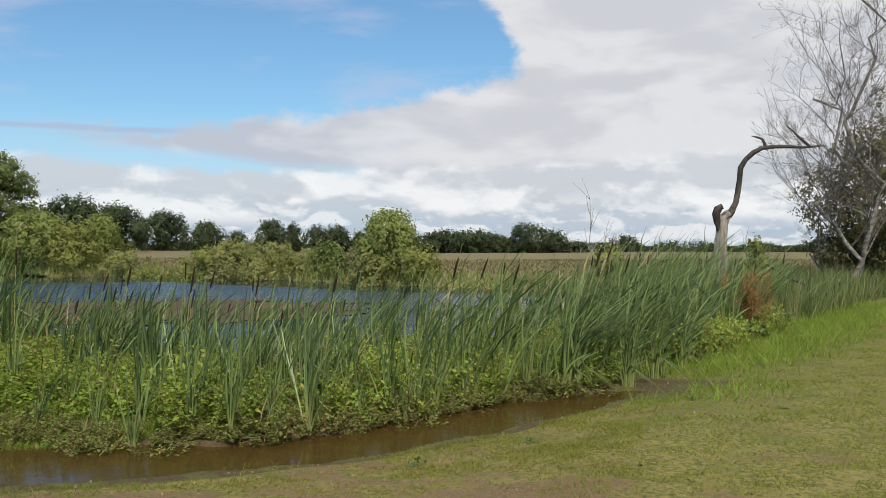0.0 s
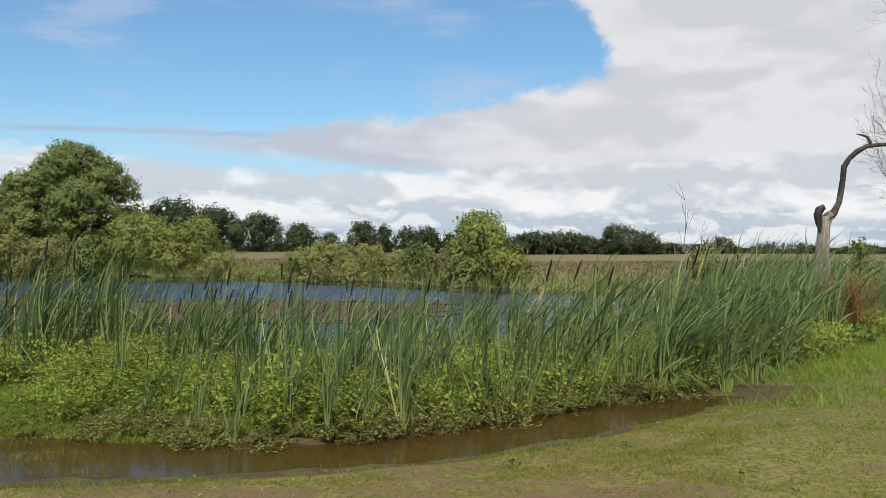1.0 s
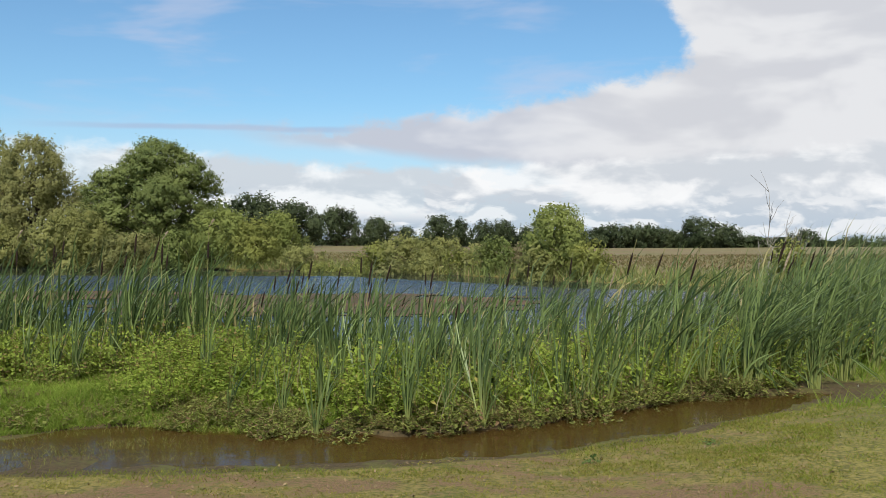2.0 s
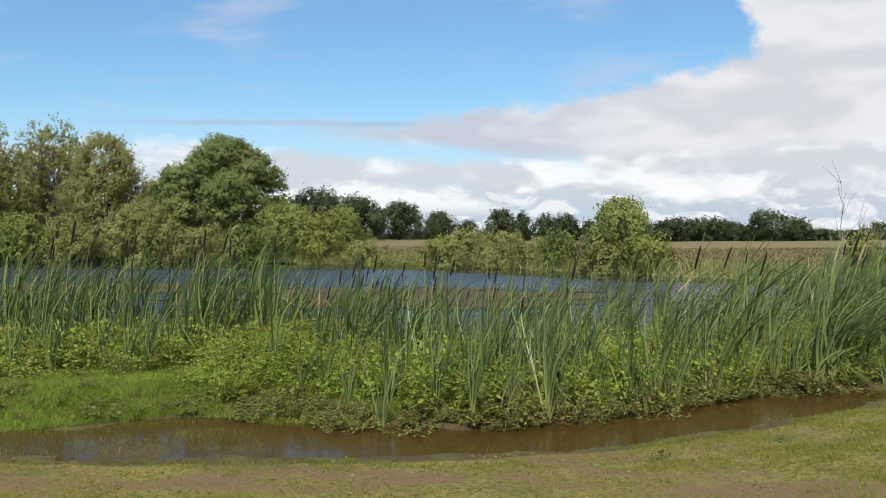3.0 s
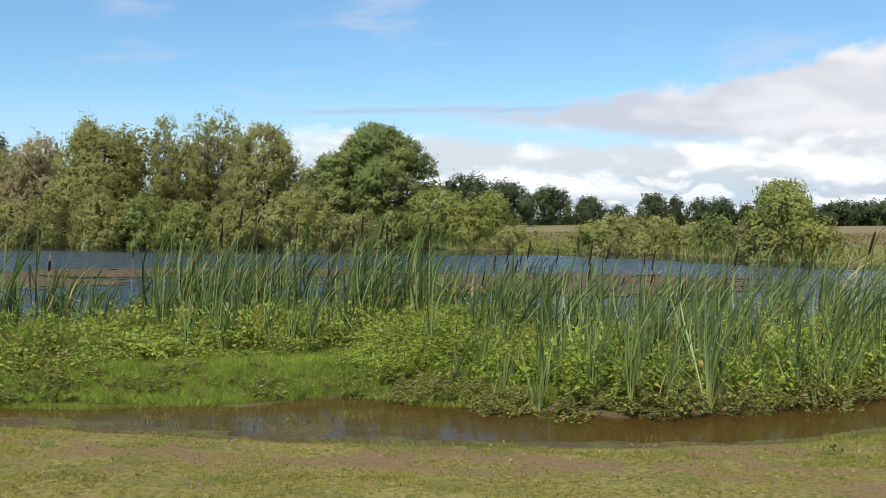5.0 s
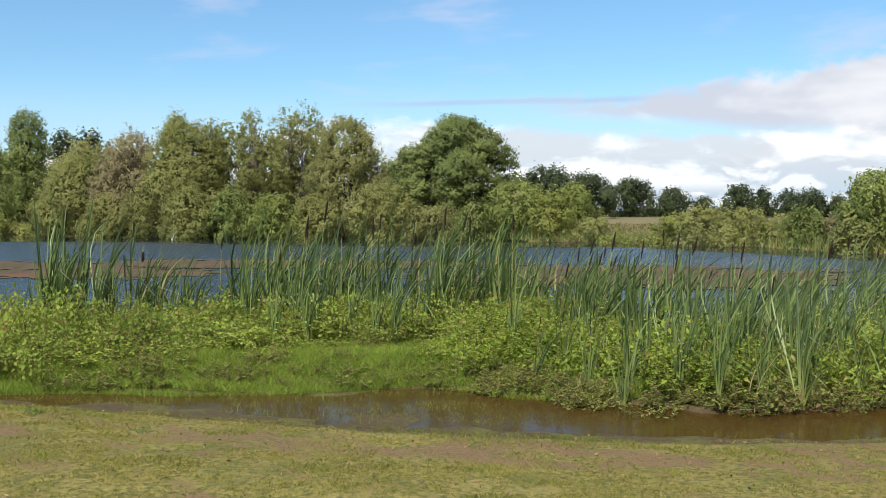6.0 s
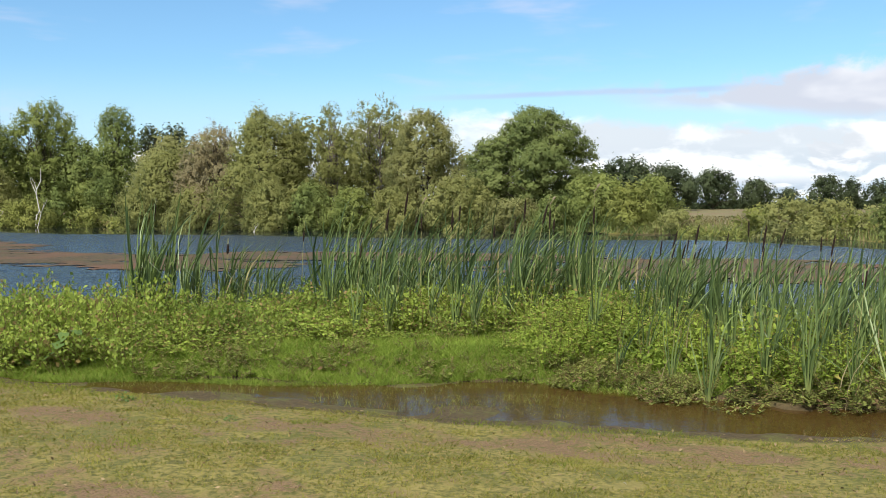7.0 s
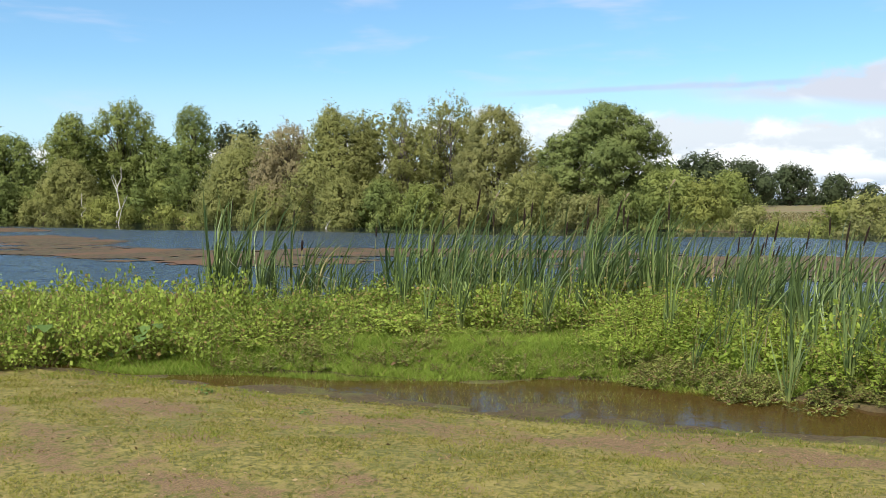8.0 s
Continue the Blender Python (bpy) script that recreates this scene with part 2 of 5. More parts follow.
def near_edge(x):      # the margin between turf and the flooded strip
    return line(x, (-30, 3.0), (-12, 5.0), (-8.4, 5.6), (-6.9, 5.85), (-5, 6.15), (-3.9, 6.32), (-2.8, 6.62), (-1.55, 7.06), (-0.4, 7.72), (0.65, 8.7), (1.5, 9.8), (2.3, 11.0), (6, 17), (14, 29), (40, 60))


def reed_edge(x):      # the margin between the flooded strip and the planted bank
    return line(x, (-30, 3.2), (-12, 5.2), (-8.4, 5.9), (-6.5, 6.75), (-5.2, 7.5), (-4.1, 8.2), (-2.9, 8.05), (-1.85, 7.95), (-1.0, 8.6), (-0.3, 9.2), (1.1, 10.8), (2.3, 11.2), (6, 17.2), (14, 29.2), (40, 60.2))


def pond_near(x):
    return line(x, (-200, -20), (-60, 4), (-24, 9.0), (-18.5, 9.2), (-13.7, 10.4), (-10, 12.2), (-7.5, 13.8), (-3, 14.8), (0, 16.5), (3, 20), (5, 25), (8, 32), (11, 37.5), (30, 70))


def pond_far(x):
    return line(x, (-260, 60), (-190, 76), (-131, 80), (-108, 82), (-66, 72), (-48, 75), (-25, 61), (-17, 60), (-11, 55.5), (-2, 44.5), (0.4, 42.5), (4, 40), (11, 37.5), (30, 40))


def wave(x, y, scale, seed):
    """Smooth pseudo-random relief between -1 and 1."""
    rng = np.random.RandomState(seed)
    out = 0.0 * x
    for _ in range(7):
        a, p, k = rng.uniform(0, 6.28), rng.uniform(0, 6.28), scale * rng.uniform(0.6, 1.7)
        out = out + np.sin((x * math.cos(a) + y * math.sin(a)) * k + p)
    return out / 4.0


def ease(v):
    v = np.clip(v, 0, 1)
    return v * v * (3 - 2 * v)


def ground_z(x, y):
    x, y = np.asarray(x, float), np.asarray(y, float)
    r = np.hypot(x, y)
    wob = 0.10 * wave(x, y, 3.0, 5) + 0.05 * wave(x, y, 9.0, 6)
    dn = near_edge(x) - y + wob                     # onto the turf
    dr = y - reed_edge(x) + wob                     # onto the planted bank
    dp = y - pond_near(x) + 3 * wob                 # into the pond
    df = y - pond_far(x) + 4 * wob                  # past the far shore
    turf = 0.115 * ease(dn / 2.6) + 0.012 * wave(x, y, 2.3, 7) * ease(dn) + 0.006 * wave(x, y, 8.0, 8) + 0.006 * ease(dn / 0.2)
    across = np.clip(-dn, 0, 9) / np.maximum(np.clip(-dn, 0, 9) + np.clip(-dr, 0, 9), 0.05)
    shoal = ease((-2.2 - x) / 2.2)
    strip = -(0.045 - 0.030 * shoal) * ease(across / (0.22 + 0.2 * shoal)) + 0.006 * wave(x, y, 8.0, 8) + (0.003 + 0.013 * shoal) * wave(x, y, 3.4, 10) * ease(across / 0.2)
    left = ease((-2.6 - x) / 1.5)
    bank = 0.02 + (0.05 + 0.09 * left) * ease(dr / 1.2) + 0.02 * wave(x, y, 2.0, 9)
    z = np.where(dn > 0, turf, np.where(dr < 0, strip, bank))
    z = np.where((dr < 0) & (dn <= 0) & (x > 2.3), turf + 0.02, z)
    pond = -0.9 * ease(dp / 4.0) + 0.02
    z = np.where(dp > 0, np.minimum(z, pond), z)
    rise = np.clip(r - 60, 0, 400) / 160.0 * (0.9 + 0.7 * ease((-x / np.maximum(r, 1)) * 2.2))
    far = 0.02 + 0.4 * ease(df / 5.0) + rise + 0.12 * wave(x, y, 0.12, 11) * ease(df / 30)
    z = np.where((df > 0) & (dp > 0), far, z)
    side = (x > 11) & (dp <= 0) & (y > 20)
    return np.where(side, np.maximum(z, 0.1 + 0.012 * np.clip(r - 28, 0, 300) * 0.6), z)


def at(az, d, up=0.0):
    """A place on the ground at a bearing (degrees, clockwise) and distance."""
    x, y = d * math.sin(radians(az)), d * math.cos(radians(az))
    return Vector((x, y, float(ground_z(x, y)) + up))


# ---------------------------------------------------------------- mesh helpers
def mesh_of(name, verts, faces, mat, smooth=False):
    """A mesh from arrays: verts (n, 3), faces (m, 3 or 4)."""
    verts, faces = np.asarray(verts, np.float32), np.asarray(faces, np.int32)
    me = bpy.data.meshes.new(name)
    k = faces.shape[1]
    me.vertices.add(len(verts))
    me.vertices.foreach_set("co", verts.ravel())
    me.loops.add(faces.size)
    me.loops.foreach_set("vertex_index", faces.ravel())
    me.polygons.add(len(faces))
    me.polygons.foreach_set("loop_start", np.arange(len(faces), dtype=np.int32) * k)
    me.polygons.foreach_set("use_smooth", np.full(len(faces), smooth))
    me.update(calc_edges=True)
    me.materials.append(mat)
    return me


def thing(name, label, category, place, group="", kind="", mesh=None):
    ob = new(name, mesh)
    ob.location = place
    return tagged(ob, label, category, group, kind)


def part(name, mesh, parent, label=""):
    ob = new(name, mesh)
    ob.parent = parent
    return tagged(ob, label) if label else ob


def gather(pieces):
    """Joins (verts, faces) pairs into one."""
    vs, fs, n = [], [], 0
    for v, f in pieces:
        vs.append(v)
        fs.append(f + n)
        n += len(v)
    return np.concatenate(vs), np.concatenate(fs)


def tube(points, radii, sides=6, lumps=0.0, seed=0):
    """A tapering tube of quads along points, closed by its taper."""
    p, r = np.asarray(points, float), np.asarray(radii, float)
    n = len(p)
    d = np.gradient(p, axis=0)
    d /= np.linalg.norm(d, axis=1)[:, None] + 1e-9
    ref = np.array([0.31, 0.95, 0.05]) if abs(d[:, 2]).mean() > 0.5 else np.array([0.05, 0.1, 1.0])
    u = np.cross(d, ref)
    u /= np.linalg.norm(u, axis=1)[:, None] + 1e-9
    w = np.cross(d, u)
    a = np.arange(sides) * 2 * math.pi / sides
    ring = np.cos(a)[None, :, None] * u[:, None, :] + np.sin(a)[None, :, None] * w[:, None, :]
    rr = r[:, None] * np.ones(sides)[None]
    if lumps:
        rr = rr * (1 + lumps * np.random.RandomState(seed).uniform(-1, 1, (n, sides)))
    v = (p[:, None, :] + ring * rr[:, :, None]).reshape(-1, 3)
    i, j = np.meshgrid(np.arange(n - 1), np.arange(sides), indexing="ij")
    k = (j + 1) % sides
    f = np.stack([i * sides + j, i * sides + k, (i + 1) * sides + k, (i + 1) * sides + j], -1).reshape(-1, 4)
    return v, f


def leaves(points, size, rng, out=None, long=1.5, fold=0.18, flat=0.0):
    """Folded, pointed leaves at points, facing any way or partly along out; size is their half width."""
    n = len(points)
    axis = rng.normal(size=(n, 3))
    if out is not None:
        axis = axis * 0.33 + out
    axis[:, 2] += flat
    axis /= np.linalg.norm(axis, axis=1)[:, None]
    u = np.cross(axis, rng.normal(size=(n, 3)))
    u /= np.linalg.norm(u, axis=1)[:, None]
    w = np.cross(axis, u)
    s = (size * rng.uniform(0.65, 1.3, n))[:, None]
    v = np.stack([points - u * s * long, points - w * s + axis * s * fold, points + u * s * long, points + w * s + axis * s * fold], 1)
    f = np.arange(4 * n).reshape(n, 4)
    return v.reshape(-1, 3), f


def bend(a, b, rng, sag=0.12, n=6):
    """A crooked path from a to b."""
    a, b = np.asarray(a, float), np.asarray(b, float)
    t = np.linspace(0, 1, n)[:, None]
    size = np.linalg.norm(b - a)
    off = rng.normal(size=(n, 3)) * size * 0.035
    off[0] = off[-1] = 0
    up = np.array([0, 0, 1.0]) * size * sag
    return a + (b - a) * t + off + up * (t * (1 - t) * 4) * 0.5


def wave3(p, scale, seed):
    """Smooth pseudo-random values between -1 and 1 at points (n, 3)."""
    rng = np.random.RandomState(seed)
    out = np.zeros(len(p))
    for _ in range(7):
        k = rng.normal(size=3)
        out += np.sin(p @ (k / np.linalg.norm(k)) * scale * rng.uniform(0.6, 1.7) + rng.uniform(0, 6.28))
    return out / 4.0


PROFILES = {     # half width of a crown at shares of its height, from the lowest leaves to the top
    "dome": ((0, 0.55), (0.12, 0.86), (0.30, 1.0), (0.50, 0.95), (0.70, 0.78), (0.85, 0.58), (1, 0.20)),
    "round": ((0, 0.70), (0.15, 0.92), (0.40, 1.0), (0.65, 0.86), (0.85, 0.60), (1, 0.18)),
    "plume": ((0, 0.90), (0.20, 1.0), (0.45, 0.90), (0.65, 0.70), (0.85, 0.45), (1, 0.12)),
    "spire": ((0, 0.75), (0.20, 1.0), (0.50, 0.72), (0.75, 0.46), (1, 0.10)),
    "vase": ((0, 0.45), (0.30, 0.72), (0.60, 1.0), (0.82, 0.90), (1, 0.45)),
    "oak": ((0, 0.60), (0.15, 0.95), (0.40, 1.0), (0.62, 0.92), (0.82, 0.70), (1, 0.30)),
}


def tree(name, label, category, az, d, width, height, mats, seed, shape="round", base=0.05, lobes=60, leaf=0.06, cover=0.98, lump=1.0,
         openness=0.0, stray=0.06, long=1.6, flat=1.0, spray=5.5, rise=0.25, trunk=0.022, trunks=1, lean=0.0, group=""):
    """A tree or bush: trunk, limbs to every clump, a crown of single leaves in uneven clumps with gaps.
    width and height: of the whole; base: height of the lowest leaves as a share; leaf: half width of one leaf spray;
    cover: leaf layers on a clump; lump: size of the clumps; openness: share of the leaves missing, most at the top; flat: height of a clump for its width;
    spray: length of a spray in leaf widths; rise: how far the sprays turn up."""
    rng = np.random.RandomState(seed + 17)
    ob = thing(name, label, category, at(az, d), group)
    each, reach = 9, leaf * spray
    half, lo, hi = width / 2 - reach * 0.9, height * base, height - reach * 0.9
    tall = (hi - lo) / 2
    prof = PROFILES[shape]
    # clump centres: most near the crown's surface, some inside
    u = (np.arange(lobes) + rng.uniform(0.2, 0.8, lobes)) / lobes
    u = 0.04 + 0.92 * u ** 0.9
    a = np.arange(lobes) * 2.39996 + rng.uniform(-0.5, 0.5, lobes) + seed
    w = np.interp(u, [p[0] for p in prof], [p[1] for p in prof]) * half
    w = w * (1 + 0.13 * np.sin(2 * a + seed) + 0.10 * np.sin(3 * a + 5 * u + 2 * seed))
    inner = np.arange(lobes) % 4 == 3
    rad = (0.14 + 0.26 * rng.uniform(0, 1, lobes) ** 1.6) * lump * min(half, tall * 1.2) * np.where(inner, 1.25, 1.0)
    rad = np.minimum(rad, 0.30 * half + 0.62 * w)
    out = np.where(inner, rng.uniform(0.0, 0.45, lobes), rng.uniform(0.82, 1.04, lobes)) * np.maximum(w - rad * 0.75, 0.04 * half)
    zc = lo + (hi - lo) * u
    zc = np.clip(zc, lo + rad * 0.55 * flat, hi - rad * rng.uniform(0.6, 1.0, lobes) * flat)
    c = np.stack([np.cos(a) * out + lean * half * u, np.sin(a) * out, zc], 1)
    # wood
    wood, feet = [], []
    for k in range(trunks):
        x0 = (k - (trunks - 1) / 2) * half * 0.22 + rng.uniform(-0.05, 0.05)
        top = (x0 * 2.2 + lean * half * 0.5, rng.uniform(-0.08, 0.08) * half, lo + (hi - lo) * rng.uniform(0.62, 0.82))
        path = bend((x0, 0, -0.15), top, rng, 0.05, 9)
        feet.append(path)
        wood.append(tube(path, np.linspace(trunk * height, trunk * height * 0.20, 9), 8, 0.12, seed + k))
    for i in range(lobes):
        path = feet[i % trunks]
        j = int(np.clip((c[i, 2] - 0.25 * height) / (path[-1, 2] + 1e-6) * 8, 1, 7))
        lim = bend(path[j], c[i], rng, 0.10, 6)
        r0 = trunk * height * 0.24
        wood.append(tube(lim, np.linspace(r0, r0 * 0.2, 6), 4))
        for _ in range(3):
            g = rng.normal(size=3)
            tip = c[i] + g / np.linalg.norm(g) * rad[i] * rng.uniform(0.6, 1.0)
            wood.append(tube(bend(lim[rng.randint(3, 6)], tip, rng, 0.05, 4), np.linspace(r0 * 0.28, r0 * 0.08, 4), 3))
    v, f = gather(wood)
    part("trunk", mesh_of("trunk", v, f, mats[1], True), ob)
    # sprays of leaves over each clump's skin, left out where another clump covers it
    pts, nor = [], []
    for i in range(lobes):
        n = int(cover * 11.0 * rad[i] ** 2 / (each * 2 * leaf * leaf * long))
        g = rng.normal(size=(n, 3))
        g /= np.linalg.norm(g, axis=1)[:, None]
        rr = 1.0 + 0.20 * wave3(g, 3.2, seed * 50 + i) + 0.14 * wave3(g, 8.0, seed * 50 + i + 7)
        rr *= 1.06 - 0.50 * rng.uniform(0, 1, n) ** 1.8
        rr = np.where(rng.uniform(size=n) < stray, rr * rng.uniform(1.05, 1.30, n), rr)
        p = c[i] + g * (rr * rad[i])[:, None] * np.array([1, 1, flat])
        away = np.full(n, 9.0)
        for j in range(lobes):
            if j != i:
                away = np.minimum(away, np.linalg.norm((p - c[j]) / np.array([1, 1, flat]), axis=1) / rad[j])
        keep = away > 0.72
        if openness:
            top = np.clip((p[:, 2] - lo) / (hi - lo), 0, 1)
            hole = wave3(p, 5.0 / half, seed + 900) * 0.55 + wave3(p, 14.0 / half, seed + 901) * 0.45 + rng.normal(size=n) * 0.25
            keep &= hole > -1.15 + 2.0 * openness * (0.30 + 0.70 * top)
        p, g = p[keep], g[keep]
        hub = (c[i] - np.array([0, 0, lo + 0.35 * (hi - lo)])) / max(half, tall)
        axis = g * 0.5 + hub * 0.5 + rng.normal(size=p.shape) * 0.35 + np.array([0, 0, rise])
        axis /= np.linalg.norm(axis, axis=1)[:, None]
        size = reach * rng.uniform(0.6, 1.35, len(p))
        off = axis[:, None] * rng.uniform(-0.6, 1.0, (len(p), each))[:, :, None] + rng.normal(size=(len(p), each, 3)) * np.array([0.30, 0.30, 0.30 * flat])
        q = p[:, None] + off * size[:, None, None]
        pts.append(q.reshape(-1, 3))
        nor.append((g[:, None] + 0.55 * hub + 0.30 * off).reshape(-1, 3))
    pts, nor = np.concatenate(pts), np.concatenate(nor)
    nor = nor[pts[:, 2] > 0.02]
    pts = pts[pts[:, 2] > 0.02]
    nor /= np.linalg.norm(nor, axis=1)[:, None] + 1e-6
    v, f = leaves(pts, leaf, rng, nor * 0.95, long)
    crown = mesh_of("crown", v, f, mats[0], True)
    # the leaves shade as the clump's surface does, each a little off
    soft = np.repeat(nor + rng.normal(size=(len(nor), 3)) * 0.22 + np.array([0, 0, 0.12]), 4, 0)
    soft /= np.linalg.norm(soft, axis=1)[:, None] + 1e-6
    crown.attributes.new("custom_normal", "FLOAT_VECTOR", "POINT").data.foreach_set("vector", soft.astype(np.float32).ravel())
    part("crown", crown, ob)
    return ob


# ---------------------------------------------------------------- ground
def ground_material():
    m, t, out = start("ground")
    geo = t.nodes.new("ShaderNodeNewGeometry")
    pos = geo.outputs["Position"]

    def mask(name):
        n = t.nodes.new("ShaderNodeAttribute")
        n.attribute_name = name
        return n.outputs["Fac"]
    n_big, n_mid = noise_tex(t, pos, 0.55, 4.0), noise_tex(t, pos, 2.6, 5.0, 0.6)
    n_fine = noise_tex(t, pos, 22.0, 5.0, 0.65)
    n_grit = noise_tex(t, pos, 90.0, 3.0, 0.6)
    turf = mixc(t, step(t, n_fine, 0.34, 0.66), (0.070, 0.070, 0.016), (0.225, 0.188, 0.055))
    turf = mixc(t, calc(t, "MULTIPLY", step(t, n_mid, 0.5, 0.72), 0.55), turf, (0.22, 0.182, 0.060))
    turf = mixc(t, calc(t, "MULTIPLY", step(t, noise_tex(t, pos, 1.4, 4.0, 0.6), 0.50, 0.66), 0.55), turf, (0.072, 0.084, 0.016))
    soil = mixc(t, step(t, n_grit, 0.3, 0.7), (0.082, 0.049, 0.026), (0.205, 0.132, 0.072))
    soil = mixc(t, calc(t, "MULTIPLY", step(t, n_fine, 0.55, 0.75), 0.45), soil, (0.15, 0.145, 0.045))
    worn = step(t, calc(t, "ADD", mask("worn"), calc(t, "MULTIPLY_ADD", calc(t, "SUBTRACT", n_mid, 0.5), 1.7, calc(t, "MULTIPLY", calc(t, "SUBTRACT", n_fine, 0.5), 1.6))), 0.34, 0.86)
    worn = calc(t, "MULTIPLY", worn, step(t, n_fine, 0.30, 0.52))
    near = mixc(t, worn, turf, soil)
    mud = mixc(t, step(t, n_fine, 0.3, 0.7), (0.034, 0.025, 0.011), (0.090, 0.064, 0.028))
    mud = mixc(t, calc(t, "MULTIPLY", step(t, n_mid, 0.48, 0.60), 0.6), mud, (0.085, 0.092, 0.020))
    col = mixc(t, step(t, calc(t, "ADD", mask("wet"), calc(t, "MULTIPLY", calc(t, "SUBTRACT", n_mid, 0.5), 0.9)), 0.40, 0.62), near, mud)
    lush = mixc(t, step(t, n_fine, 0.3, 0.7), (0.055, 0.072, 0.014), (0.150, 0.162, 0.034))
    lush = mixc(t, calc(t, "MULTIPLY", step(t, n_mid, 0.50, 0.68), 0.4), lush, (0.190, 0.170, 0.046))
    lush = mixc(t, calc(t, "MULTIPLY", step(t, noise_tex(t, pos, 1.1, 4.0, 0.6), 0.50, 0.68), 0.6), lush, (0.062, 0.086, 0.014))
    col = mixc(t, mask("lush"), col, lush)
    f_big, f_mid = noise_tex(t, pos, 0.05, 4.0), noise_tex(t, pos, 0.6, 4.0, 0.6)
    field = mixc(t, step(t, f_mid, 0.35, 0.65), (0.105, 0.100, 0.042), (0.175, 0.148, 0.068))
    field = mixc(t, step(t, f_big, 0.45, 0.62), field, (0.160, 0.112, 0.064))
    field = mixc(t, calc(t, "MULTIPLY", step(t, noise_tex(t, pos, 0.11, 3.0), 0.5, 0.7), 0.5), field, (0.105, 0.120, 0.040))
    col = mixc(t, mask("field"), col, field)
    col = mixc(t, mask("bed"), col, mixc(t, n_mid, (0.022, 0.018, 0.010), (0.05, 0.042, 0.022)))
    p = principled(t, col, calc(t, "MULTIPLY_ADD", mask("wet"), -0.15, 0.92), 0.25)
    bump(t, calc(t, "ADD", n_fine, calc(t, "MULTIPLY", n_grit, 0.4)), 0.6, 0.02, p.inputs["Normal"])
    t.links.new(p.outputs[0], out.inputs[0])
    return m


def mudflat(x, y):
    """The bare wet end of the flooded strip, 0 to 1."""
    return ease(1.5 - np.hypot((x - 2.0) / 1.35, (y - 10.9 - 0.5 * (x - 2.0)) / 0.8) - 0.3 * wave(x, y, 2.5, 17) - 0.25 * wave(x, y, 7.0, 19))


def worn_at(x, y):
    """How trodden the turf is: a line of bare soil along the water, and patches."""
    d = near_edge(x) - y
    track = np.clip(0.55 + 0.6 * wave(x, y, 1.7, 14), 0, 1) * np.exp(-((d - 0.75 - 0.22 * wave(x, y, 1.4, 3)) / 0.34) ** 2) * ease((1.2 - x) / 1.5)
    track2 = np.clip(0.4 + 0.7 * wave(x, y, 1.5, 15), 0, 1) * np.exp(-((d - 2.6 - 0.3 * wave(x, y, 0.9, 4)) / 0.45) ** 2) * ease((6.0 - x) / 3)
    bare = 0 * d
    for px, py, rx, ry in ((2.7, 6.95, 0.75, 0.22), (-4.6, 4.65, 0.55, 0.16), (-0.4, 6.45, 0.6, 0.14), (-2.3, 5.6, 0.8, 0.15), (-6.6, 4.6, 0.8, 0.18), (4.2, 8.6, 0.6, 0.2), (1.2, 6.2, 0.5, 0.15)):
        bare = np.maximum(bare, np.exp(-((x - px) / rx) ** 2 - ((y - py) / ry) ** 2))
    return np.clip(0.44 * track + 0.42 * track2 + 0.75 * bare * np.clip(0.55 + 0.6 * wave(x, y, 6.5, 22), 0, 1) + 0.25 + 0.28 * wave(x * 0.6, y * 1.5, 1.5, 12) + 0.24 * wave(x, y, 6.0, 16) + 0.16 * wave(x, y, 14.0, 18), 0, 1) * ease((d + 0.1) / 0.3) * ease((26 - np.hypot(x, y)) / 12)


